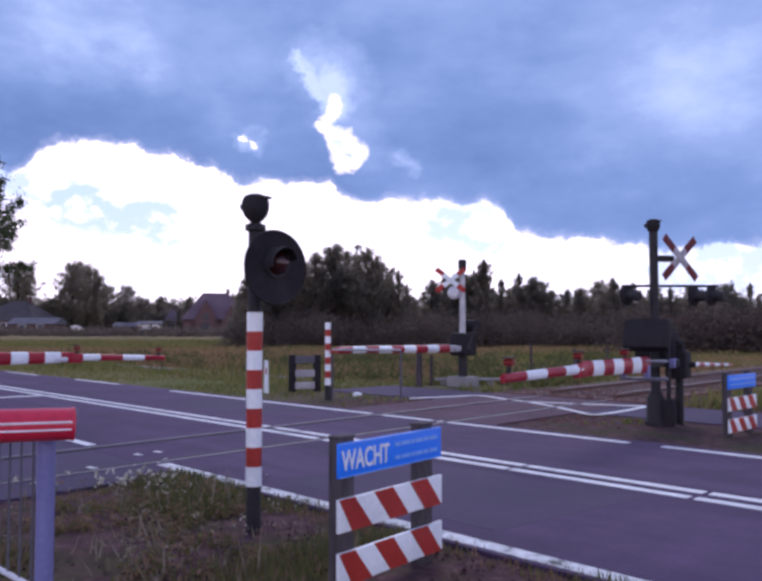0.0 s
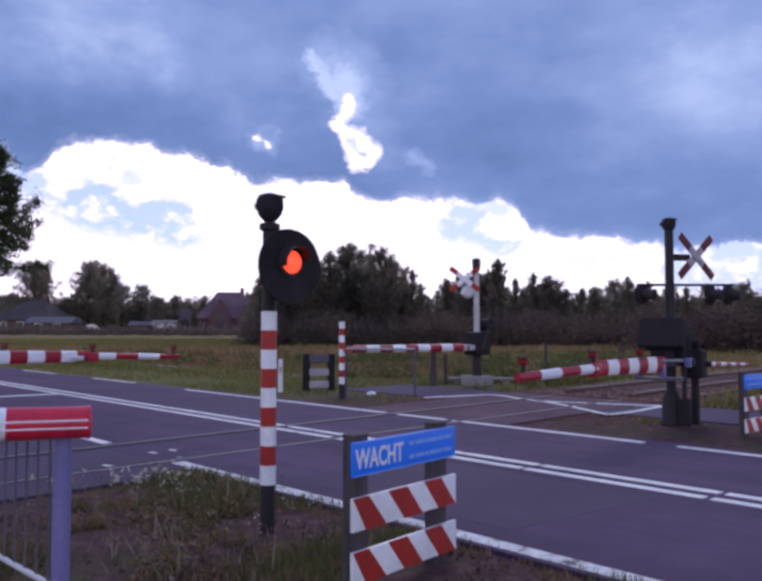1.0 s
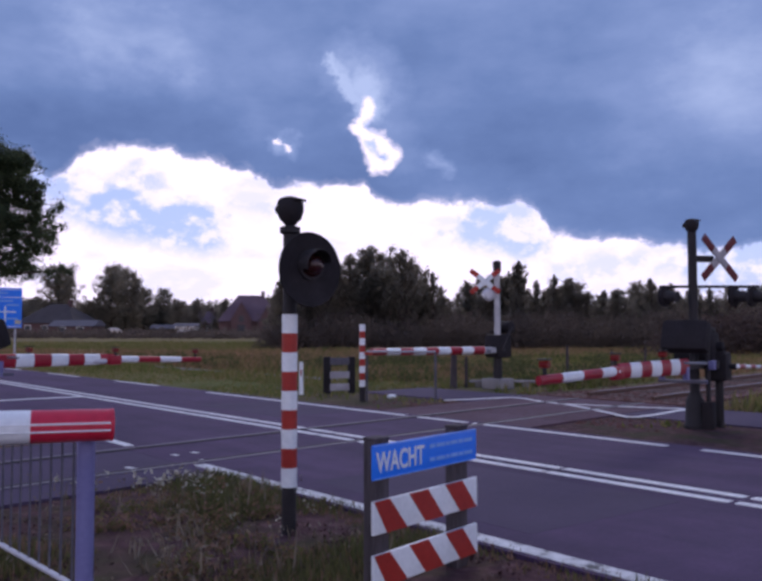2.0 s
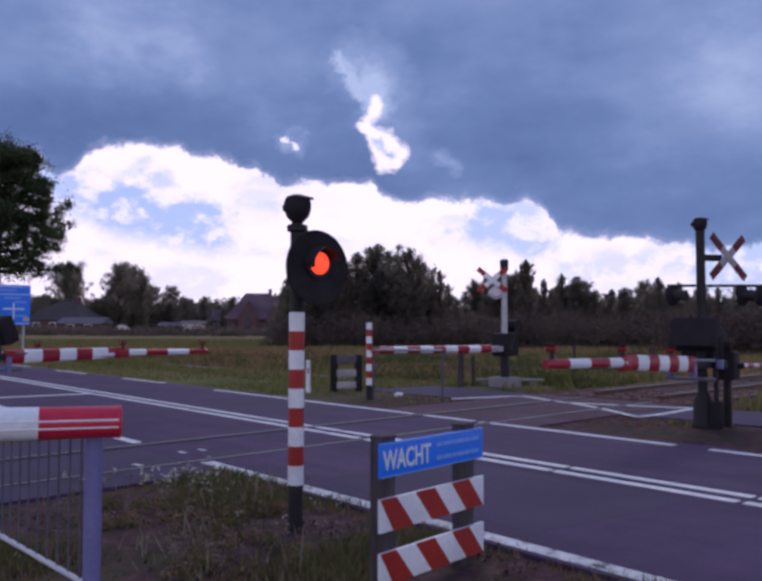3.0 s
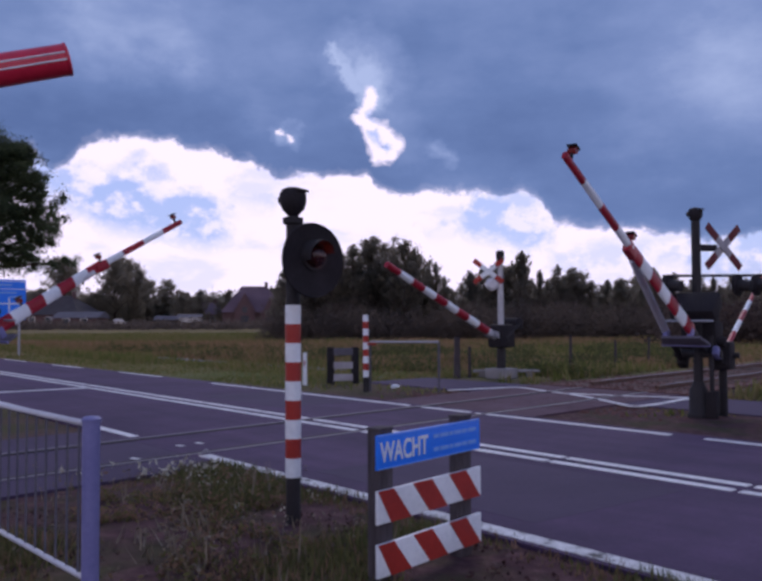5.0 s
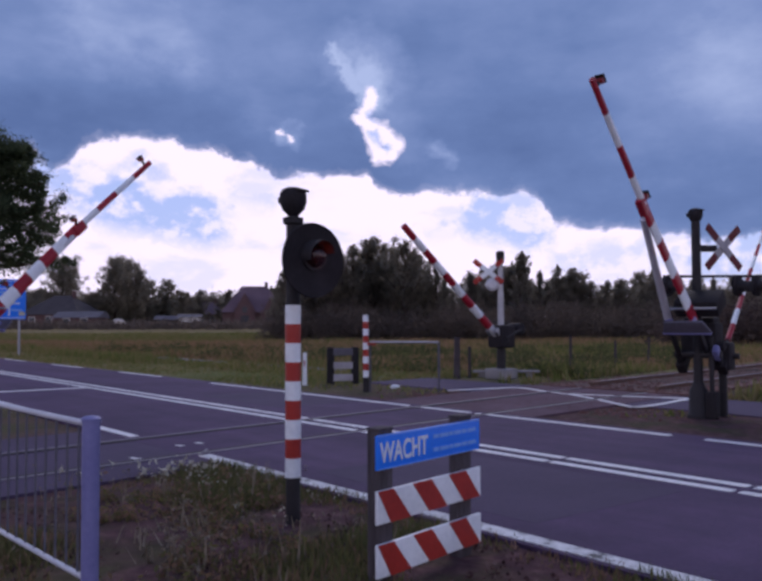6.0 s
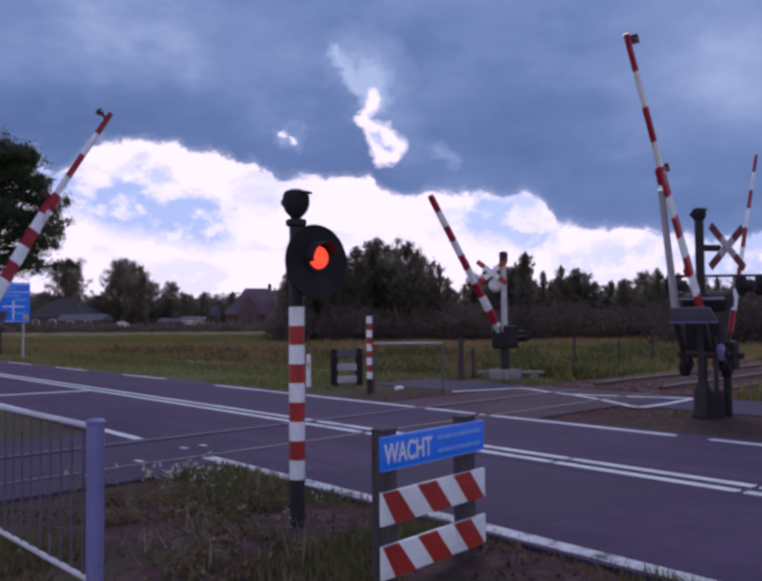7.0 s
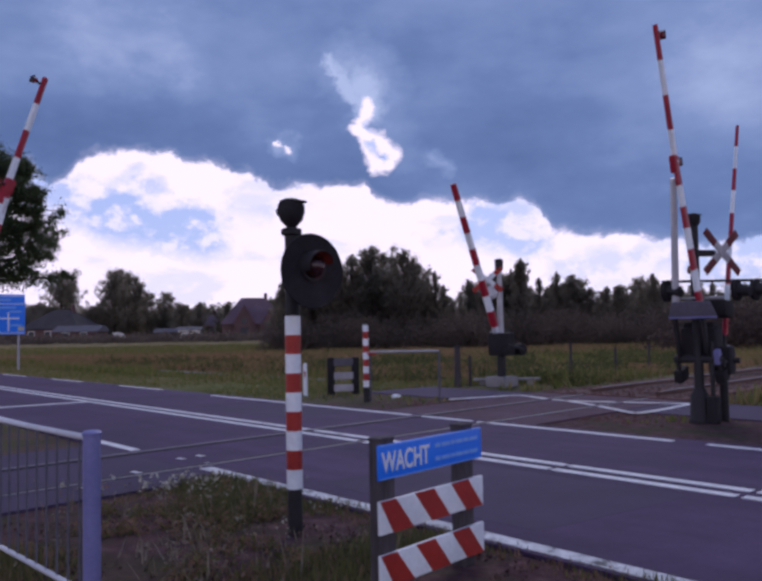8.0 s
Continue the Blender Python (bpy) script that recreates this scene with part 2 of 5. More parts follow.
M_DIMWHITE = material("dimmed_white_board", [(0.3, (0.22, 0.21, 0.23)), (0.65, (0.40, 0.39, 0.42))], 0.6, scale=4, fine=20, bump=0.05)
M_BLACK = material("black_paint", [(0.3, (0.014, 0.013, 0.015)), (0.7, (0.032, 0.029, 0.033))], 0.65, scale=6, fine=50, bump=0.08)
M_DULL = material("dull_black", [(0.3, (0.014, 0.012, 0.014)), (0.7, (0.030, 0.027, 0.031))], 0.75, scale=5, fine=40, bump=0.08, spec=0.15)
M_COVER = material("cover_paint", [(0.3, (0.072, 0.069, 0.092)), (0.7, (0.122, 0.115, 0.152))], 0.6, scale=4, fine=30, bump=0.05)
M_GALV = material("galvanised_steel", [(0.3, (0.26, 0.27, 0.30)), (0.7, (0.42, 0.43, 0.47))], 0.5, 0.55, scale=8, fine=60, bump=0.05)
M_GREYPAINT = material("grey_blue_paint", [(0.3, (0.141, 0.144, 0.313)), (0.7, (0.200, 0.204, 0.405))], 0.5, 0.1, scale=5, fine=40, bump=0.04)
M_BAR = material("dull_bar_paint", [(0.3, (0.075, 0.075, 0.095)), (0.7, (0.13, 0.125, 0.15))], 0.7, scale=5, fine=40, bump=0.05)
M_ALU = material("white_aluminium", [(0.3, (0.45, 0.46, 0.50)), (0.7, (0.62, 0.63, 0.67))], 0.45, 0.2, scale=5, fine=40, bump=0.03)
M_WOOD = material("weathered_timber", [(0.3, (0.037, 0.031, 0.035)), (0.5, (0.065, 0.055, 0.061)), (0.7, (0.105, 0.090, 0.099))], 0.85, scale=5, fine=40, bump=0.5, stretch=(1, 1, 0.15))
M_BLUE = material("blue_sheeting", [(0.3, (0.012, 0.185, 0.84)), (0.7, (0.018, 0.225, 0.92))], 0.4, scale=4, fine=40, bump=0.02)
M_LETTER = material("letter_white", [(0.3, (0.66, 0.72, 0.82)), (0.7, (0.74, 0.80, 0.88))], 0.45, bump=0.0)
M_PALE = material("letter_pale", [(0.3, (0.16, 0.36, 0.80)), (0.7, (0.22, 0.42, 0.86))], 0.45, bump=0.0)
M_LAMP_OFF = material("dark_lens", [(0.3, (0.022, 0.005, 0.005)), (0.7, (0.040, 0.007, 0.007))], 0.25, bump=0.0, spec=0.5)
M_LAMP_ON = material("lit_lens", [(0.3, (0.5, 0.03, 0.02)), (0.7, (0.6, 0.04, 0.02))], 0.3, bump=0.0, emit=((1.0, 0.075, 0.026), 1.3))
M_LAMP_ARM = material("arm_lamp_lens", [(0.3, (0.055, 0.005, 0.006)), (0.7, (0.095, 0.008, 0.009))], 0.3, bump=0.0, emit=((1.0, 0.03, 0.02), 0.03))
M_RAIL = material("rusty_rail", [(0.3, (0.070, 0.040, 0.030)), (0.7, (0.15, 0.085, 0.065))], 0.65, 0.4, scale=7, fine=60, bump=0.15)
M_RAILTOP = material("polished_rail", [(0.3, (0.12, 0.108, 0.135)), (0.7, (0.19, 0.172, 0.21))], 0.6, 0.3, scale=7, fine=60, bump=0.02)
M_SLEEPER = material("sleeper_wood", [(0.3, (0.045, 0.032, 0.028)), (0.7, (0.12, 0.085, 0.075))], 0.9, scale=4, fine=30, bump=0.5, per_object=0.2)
M_BALLAST = material("ballast", [(0.3, (0.090, 0.044, 0.038)), (0.5, (0.145, 0.074, 0.064)), (0.7, (0.21, 0.125, 0.110))], 0.95, scale=1.2, fine=18, bump=0.8, island=0.25)
M_CONCRETE = material("concrete", [(0.3, (0.165, 0.158, 0.164)), (0.7, (0.300, 0.289, 0.296))], 0.9, scale=3, fine=40, bump=0.25)
M_CREAM = material("pole_paint", [(0.3, (0.36, 0.36, 0.37)), (0.7, (0.55, 0.55, 0.56))], 0.5, scale=4, fine=40, bump=0.05)
M_BARK = material("bark", [(0.3, (0.030, 0.022, 0.017)), (0.7, (0.085, 0.064, 0.050))], 0.95, scale=3, fine=25, bump=0.7, stretch=(1, 1, 0.3))
M_LEAF = material("leaves", [(0.25, (0.022, 0.032, 0.018)), (0.5, (0.040, 0.055, 0.028)), (0.75, (0.070, 0.090, 0.042))], 0.75, scale=0.7, fine=3, bump=0.0, spec=0.15, island=0.35, thin=0.3)
# distance haze put into the colour: paler, greyer than the near leaves
M_LEAF_HAZE = material("hazed_far_leaves", [(0.25, (0.098, 0.086, 0.070)), (0.5, (0.128, 0.114, 0.090)), (0.75, (0.160, 0.148, 0.108))], 0.9, scale=0.25, fine=2, bump=0.0, spec=0.03, island=0.12, thin=0.72)
M_SHRUB = material("russet_shrub_leaves", [(0.25, (0.040, 0.028, 0.026)), (0.5, (0.060, 0.043, 0.038)), (0.75, (0.085, 0.064, 0.052))], 0.8, scale=0.4, fine=2, bump=0.0, spec=0.1, island=0.35, thin=0.25)
M_TUFT = material("green_tufts", [(0.22, (0.049, 0.058, 0.022)), (0.45, (0.073, 0.081, 0.031)), (0.75, (0.112, 0.104, 0.055))], 0.8, scale=1.1, fine=8, bump=0.0, spec=0.15, island=0.4, thin=0.3)
M_GRASS = material("verge_grass_blades", [(0.22, (0.063, 0.063, 0.027)), (0.42, (0.098, 0.094, 0.036)), (0.55, (0.133, 0.083, 0.053)), (0.75, (0.175, 0.112, 0.086))], 0.8, scale=1.1, fine=8, bump=0.0, spec=0.15, island=0.4, thin=0.3)
M_FIELD = material("green_grass_blades", [(0.28, (0.088, 0.113, 0.032)), (0.42, (0.122, 0.139, 0.041)), (0.55, (0.172, 0.155, 0.063)), (0.72, (0.244, 0.181, 0.095))], 0.85, scale=0.16, fine=2, bump=0.0, spec=0.05, island=0.3, thin=0.15)
M_RUSSET = material("russet_grass_blades", [(0.28, (0.139, 0.118, 0.050)), (0.45, (0.197, 0.139, 0.068)), (0.60, (0.260, 0.155, 0.095)), (0.76, (0.302, 0.202, 0.135))], 0.85, scale=0.12, fine=1.5, bump=0.0, spec=0.05, island=0.3, thin=0.15)
M_SCRUB = material("scrub_leaves", [(0.25, (0.064, 0.050, 0.046)), (0.5, (0.087, 0.070, 0.060)), (0.75, (0.115, 0.092, 0.073))], 0.9, scale=0.3, fine=2, bump=0.0, spec=0.0, island=0.12, thin=0.4)
M_GROOVE = material("dark_groove", [(0.3, (0.022, 0.018, 0.020)), (0.7, (0.045, 0.038, 0.042))], 0.9, scale=3, fine=30, bump=0.1)
M_WEED = material("meadow_weed_leaves", [(0.25, (0.040, 0.052, 0.022)), (0.5, (0.066, 0.078, 0.030)), (0.75, (0.100, 0.096, 0.045))], 0.85, scale=0.6, fine=4, bump=0.0, spec=0.08, island=0.35, thin=0.25)
M_STALK = material("dry_stalks", [(0.3, (0.128, 0.102, 0.072)), (0.7, (0.272, 0.230, 0.170))], 0.85, scale=3, fine=20, bump=0.0, island=0.3)
M_LITTER = material("leaf_litter", [(0.25, (0.042, 0.023, 0.025)), (0.5, (0.081, 0.045, 0.045)), (0.75, (0.168, 0.115, 0.101))], 0.9, scale=2, fine=12, bump=0.0, spec=0.1, island=0.5)
M_FLOWER = material("flower_heads", [(0.3, (0.34, 0.33, 0.25)), (0.7, (0.48, 0.46, 0.38))], 0.8, bump=0.0, island=0.3)
M_BRICK = material("brick_wall", [(0.3, (0.073, 0.041, 0.042)), (0.7, (0.140, 0.082, 0.083))], 0.9, scale=1, fine=8, bump=0.2)
M_SLATE = material("slate_roof", [(0.3, (0.100, 0.066, 0.084)), (0.7, (0.170, 0.118, 0.145))], 0.95, scale=0.6, fine=5, bump=0.2)
M_THATCH = material("old_tile_roof", [(0.3, (0.035, 0.030, 0.035)), (0.7, (0.066, 0.058, 0.064))], 0.9, scale=0.6, fine=5, bump=0.3)
M_TIN = material("grey_roof_sheet", [(0.3, (0.072, 0.070, 0.089)), (0.7, (0.122, 0.115, 0.141))], 0.8, 0.0, scale=0.5, fine=5, bump=0.1)
M_RENDER = material("white_render", [(0.3, (0.62, 0.62, 0.62)), (0.7, (0.80, 0.80, 0.79))], 0.85, scale=0.7, fine=8, bump=0.1)
M_PANE = material("window_pane", [(0.3, (0.02, 0.025, 0.03)), (0.7, (0.05, 0.055, 0.07))], 0.2, scale=1, bump=0.0, spec=0.6)
M_HIDE = material("pale_hide", [(0.3, (0.45, 0.40, 0.36)), (0.7, (0.62, 0.57, 0.52))], 0.9, scale=2, fine=20, bump=0.2)


def ground_material():
    """Meadow, verge and rust-stained soil: grass tones by noise, with reddish soil beside the track and bands of dry grass in the field."""
    m = bpy.data.materials.new("ground_soil_and_grass")
    m.use_nodes = True
    nt = m.node_tree
    N, L = nt.nodes, nt.links
    b = N["Principled BSDF"]
    tc = N.new("ShaderNodeTexCoord")

    def nz(scale, detail, stretch=(1, 1, 1), turn=0.0):
        mp = N.new("ShaderNodeMapping")
        mp.inputs["Scale"].default_value = stretch
        mp.inputs["Rotation"].default_value = (0, 0, turn)
        L.new(tc.outputs["Object"], mp.inputs[0])
        n = N.new("ShaderNodeTexNoise")
        n.inputs["Scale"].default_value, n.inputs["Detail"].default_value, n.inputs["Roughness"].default_value = scale, detail, 0.62
        L.new(mp.outputs[0], n.inputs[0])
        return n.outputs[0]

    def ramp(fac, stops):
        r = N.new("ShaderNodeValToRGB")
        els = r.color_ramp.elements
        while len(els) < len(stops):
            els.new(0.5)
        for e, (p, c) in zip(els, stops):
            e.position, e.color = p, (*c, 1)
        L.new(fac, r.inputs[0])
        return r.outputs[0]

    def mix(fac, a, c):
        n = N.new("ShaderNodeMix")
        n.data_type = "RGBA"
        L.new(fac, n.inputs[0])
        L.new(a, n.inputs[6])
        L.new(c, n.inputs[7])
        return n.outputs[2]

    grass = ramp(nz(0.6, 6), [(0.3, (0.088, 0.100, 0.032)), (0.5, (0.122, 0.130, 0.042)), (0.7, (0.16, 0.140, 0.066))])
    dry = ramp(nz(1.5, 5), [(0.3, (0.17, 0.125, 0.060)), (0.7, (0.27, 0.19, 0.10))])
    # a belt of dry russet grass between the green grass near the road and the far pasture
    reach = N.new("ShaderNodeVectorMath")
    reach.operation = "LENGTH"
    L.new(tc.outputs["Object"], reach.inputs[0])
    rag = N.new("ShaderNodeMath")
    rag.operation = "MULTIPLY_ADD"
    L.new(nz(0.10, 4), rag.inputs[0])
    rag.inputs[1].default_value = 24.0
    L.new(reach.outputs["Value"], rag.inputs[2])
    far = N.new("ShaderNodeMath")
    far.operation = "DIVIDE"
    L.new(rag.outputs[0], far.inputs[0])
    far.inputs[1].default_value = 150.0
    belt = ramp(far.outputs[0], [(0.22, (0, 0, 0)), (0.30, (0.8, 0.8, 0.8)), (0.46, (0.9, 0.9, 0.9)), (0.62, (0.75, 0.75, 0.75))])
    meadow = mix(belt, grass, dry)
    loam = ramp(nz(7, 6), [(0.3, (0.046, 0.024, 0.028)), (0.5, (0.086, 0.044, 0.048)), (0.7, (0.150, 0.084, 0.082))])
    moss = ramp(nz(9, 6), [(0.3, (0.034, 0.033, 0.018)), (0.7, (0.078, 0.070, 0.036))])
    soil = mix(ramp(nz(1.3, 6), [(0.46, (0, 0, 0)), (0.60, (0.85, 0.85, 0.85))]), loam, moss)
    # soil near the crossing: distance from it in plan, broken by noise
    mp = N.new("ShaderNodeMapping")
    mp.inputs["Location"].default_value = (-3.0, -9.5, 0)
    L.new(tc.outputs["Object"], mp.inputs[0])
    ln = N.new("ShaderNodeVectorMath")
    ln.operation = "LENGTH"
    L.new(mp.outputs[0], ln.inputs[0])
    k = N.new("ShaderNodeMath")
    k.operation = "MULTIPLY_ADD"
    L.new(nz(0.8, 5), k.inputs[0])
    k.inputs[1].default_value = 7.0
    L.new(ln.outputs["Value"], k.inputs[2])
    div = N.new("ShaderNodeMath")
    div.operation = "DIVIDE"
    L.new(k.outputs[0], div.inputs[0])
    div.inputs[1].default_value = 20.0
    patch = ramp(div.outputs[0], [(0.50, (1, 1, 1)), (0.85, (0, 0, 0))])
    L.new(mix(patch, meadow, soil), b.inputs["Base Color"])
    b.inputs["Roughness"].default_value = 0.95
    b.inputs["Specular IOR Level"].default_value = 0.1
    bp = N.new("ShaderNodeBump")
    bp.inputs["Strength"].default_value, bp.inputs["Distance"].default_value = 0.6, 0.04
    L.new(nz(12, 6), bp.inputs["Height"])
    L.new(bp.outputs[0], b.inputs["Normal"])
    return m


M_GROUND = ground_material()


# ---------------------------------------------------------------- mesh helpers
def finish(bm, name, mat, smooth=True):
    me = bpy.data.meshes.new(name)
    bmesh.ops.recalc_face_normals(bm, faces=bm.faces)
    if smooth:
        for f in bm.faces:
            f.smooth = True
        for e in bm.edges:
            if len(e.link_faces) == 2 and e.calc_face_angle(0) > 0.6:
                e.smooth = False
    bm.to_mesh(me)
    bm.free()
    me.materials.append(mat)
    return me


def part(name, bm, mat, parent=None, label="", m=None):
    ob = new(name, finish(bm, name, mat) if isinstance(bm, bmesh.types.BMesh) else bm)
    ob.parent = parent
    if m is not None:
        ob.matrix_basis = m
    if label:
        tagged(ob, label)
    return ob


def thing(name, label, category, m=None, group="", kind=""):
    ob = new(name)
    ob.empty_display_size = 0.2
    if m is not None:
        ob.matrix_basis = m
    return tagged(ob, label, category, group, kind)


def box(size, at=(0, 0, 0), bevel=0.0, bm=None, turn=None):
    bm = bm or bmesh.new()
    m = Matrix.Translation(at)
    if turn is not None:
        m = m @ turn
    r = bmesh.ops.create_cube(bm, size=1, matrix=m @ Matrix.Diagonal((*size, 1)))
    if bevel:
        es = list({e for v in r["verts"] for e in v.link_edges})
        bmesh.ops.bevel(bm, geom=es, offset=bevel, segments=2, affect="EDGES", profile=0.6)
    return bm


def tube(a, b, r1, r2=None, seg=14, bm=None, squash=1.0):
    """A tapered round bar from a to b."""
    bm = bm or bmesh.new()
    a, b = Vector(a), Vector(b)
    d = b - a
    m = Matrix.Translation((a + b) / 2) @ d.to_track_quat("Z", "Y").to_matrix().to_4x4()
    if squash != 1.0:
        m = m @ Matrix.Diagonal((squash, 1, 1, 1))
    bmesh.ops.create_cone(bm, cap_ends=True, segments=seg, radius1=r1, radius2=r1 if r2 is None else r2, depth=d.length, matrix=m)
    return bm


def lathe(profile, seg=24, m=None):
    """A turned body round z from (radius, height) pairs."""
    bm = bmesh.new()
    rings = []
    for r, z in profile:
        rings.append([bm.verts.new((r * math.cos(2 * math.pi * i / seg), r * math.sin(2 * math.pi * i / seg), z)) for i in range(seg)])
    for lo, hi in zip(rings, rings[1:]):
        for i in range(seg):
            j = (i + 1) % seg
            bm.faces.new((lo[i], lo[j], hi[j], hi[i]))
    bm.faces.new(rings[0][::-1])
    bm.faces.new(rings[-1])
    if m is not None:
        bm.transform(m)
    return bm


def collar_ring(r0, r1, z0, z1, m, seg=40):
    """A flat-sided collar with an open middle."""
    bm = bmesh.new()
    loops = [[bm.verts.new((r * math.cos(2 * math.pi * i / seg), r * math.sin(2 * math.pi * i / seg), z)) for i in range(seg)] for r, z in ((r0, z0), (r1, z0), (r1, z1), (r0, z1))]
    for a in range(4):
        lo, hi = loops[a], loops[(a + 1) % 4]
        for i in range(seg):
            j = (i + 1) % seg
            bm.faces.new((lo[i], lo[j], hi[j], hi[i]))
    bm.transform(m)
    return bm


def strip(points, z0, z1):
    """A flat slab over a convex outline in plan."""
    bm = bmesh.new()
    top = [bm.verts.new((x, y, z1)) for x, y in points]
    low = [bm.verts.new((x, y, z0)) for x, y in points]
    bm.faces.new(top)
    bm.faces.new(low[::-1])
    for i in range(len(points)):
        j = (i + 1) % len(points)
        bm.faces.new((top[i], low[i], low[j], top[j]))
    return bm


US, UN = Vector((0.65, -0.76)).normalized(), Vector((0.76, 0.65)).normalized()
ROAD_YAW = math.degrees(math.atan2(US.y, US.x))
ACROSS_YAW = math.degrees(math.atan2(UN.y, UN.x))


def rp(s, n):
    """Plan place from metres along the road (towards the right) and across it (away from the camera)."""
    v = US * s + UN * n
    return v.x, v.y


def slab(s0, s1, n0, n1, z0, z1, skew=0.0):
    return strip([rp(s0, n0), rp(s1, n0), rp(s1 + skew, n1), rp(s0 + skew, n1)], z0, z1)


def land(x, y):
    """Height of the ground: flat, rising a little far off."""
    d = math.hypot(x, y)
    t = min(max((d - 70) / 90, 0), 1)
    return 0.75 * t * t * (3 - 2 * t)


# ---------------------------------------------------------------- ground, road and track
def build_ground():
    bm = bmesh.new()
    radii = [0.0, 2, 4, 6, 8, 11, 14, 18, 23, 30, 40, 52, 66, 82, 100, 125, 160, 220, 320, 500, 900, 1800, 3500]
    seg, rows = 72, []
    for r in radii[1:]:
        rows.append([])
        for i in range(seg):
            a = 2 * math.pi * i / seg
            x, y = r * math.cos(a), r * math.sin(a)
            rows[-1].append(bm.verts.new((x, y, land(x, y))))
    c = bm.verts.new((0, 0, 0))
    for i in range(seg):
        j = (i + 1) % seg
        bm.faces.new((c, rows[0][i], rows[0][j]))
        for lo, hi in zip(rows, rows[1:]):
            bm.faces.new((lo[i], hi[i], hi[j], lo[j]))
    tagged(part("ground", bm, M_GROUND), "flat meadow ground with grass and rust-stained soil", "ground", kind="structure")


TRACK_S, TRACK_SKEW, GAUGE = -8.66, -0.068, 1.52   # the track's middle at n = 4.5, its drift per metre across


def track_s(n, off=0.0):
    return TRACK_S + TRACK_SKEW * (n - 4.5) + off


def along_track(n0, n1, o0, o1, z0, z1):
    return strip([rp(track_s(n0, o0), n0), rp(track_s(n0, o1), n0), rp(track_s(n1, o1), n1), rp(track_s(n1, o0), n1)], z0, z1)


def build_road():
    road = tagged(part("road", slab(-260, 60, 4.04, 9.40, -0.1, 0.03), M_ASPHALT), "purplish grey asphalt road with white lines", "road", kind="structure")
    z0, z1 = 0.026, 0.036
    for n in (6.57, 6.85):
        s = -120.0
        while s < 40:
            part("centre_line", slab(s, s + 1.86, n - 0.055, n + 0.055, z0, z1), M_PAINT, road)
            s += 1.92 if s > -20 else 1.88
    part("edge_line", slab(-7.75, 30, 4.09, 4.23, z0, z1), M_WORN, road, "worn white edge line")
    part("edge_line", slab(-60, -9.6, 4.13, 4.25, z0, z1), M_PAINT, road)
    for s0, s1 in ((-16.7, -9.95), (-9.75, -8.55), (-8.4, -5.2), (-4.75, 0.5), (0.8, 9), (9.3, 30)):
        part("edge_line", slab(s0, s1, 9.09, 9.20, z0, z1), M_PAINT, road)
    s = -22.3
    while s > -120:
        part("edge_dash", slab(s, s + 2.7, 9.22, 9.33, z0, z1), M_PAINT, road)
        s -= 5.6
    part("stop_line", slab(-17.75, -17.55, 4.3, 6.6, z0, z1, 0.2), M_PAINT, road)
    for x, y, w, h in ((-2.30, 9.26, 0.12, 0.06), (-2.55, 8.40, 0.16, 0.06), (-2.12, 9.45, 0.12, 0.06), (-1.9, 8.9, 0.10, 0.05)):
        part("worn_mark", box((w, h, 0.004), (0, 0, 0)), M_WORN, road, "worn white paint mark", m=pose(x, y, 0.033, 0, 0, ROAD_YAW + 12))
    # patches of repaired, darker asphalt
    for s0, s1, n0, n1 in ((-6.2, -3.6, 4.5, 6.3), (-14.0, -11.2, 7.4, 9.0), (-1.2, 3.0, 7.3, 8.9)):
        part("asphalt_patch", slab(s0, s1, n0, n1, 0.02, 0.0312, 0.15), M_PATCH, road, "darker repaired asphalt")
    path = tagged(part("footpath_far", slab(-14.6, 30, 12.0, 14.1, -0.1, 0.02), M_PATH), "grey asphalt footpath beyond the road", "footpath", kind="structure")
    tagged(part("footpath_strip", slab(-31, -18.5, 14.30, 14.62, -0.1, 0.02, 0.0), M_CONCRETE), "narrow pale footpath edge in the grass", "footpath", kind="structure")
    # the painted outline where the path crosses the track, with rounded corners
    outline = [(1.40, 16.41), (2.60, 16.99), (2.91, 17.08), (3.10, 16.75), (3.28, 16.18), (3.65, 15.44), (3.90, 14.49), (4.08, 13.40), (4.15, 13.16), (4.28, 13.20), (4.75, 13.60), (5.57, 14.49)]
    for a, b in [*zip(outline, outline[1:]), ((3.50, 15.62), (4.66, 14.95)), ((4.66, 14.95), (5.57, 14.55))]:
        a, b = Vector(a), Vector(b)
        q = (b - a).normalized()
        w = Vector((-q.y, q.x)) * 0.05
        part("path_line", strip([tuple(a - w), tuple(b - w), tuple(b + w), tuple(a + w)], 0.022, 0.036), M_PAINT, path)
    tagged(part("footpath_near", slab(-60, 12, -2.6, 1.15, -0.1, 0.02), M_PATH), "grey asphalt footpath beside the road", "footpath", kind="structure")


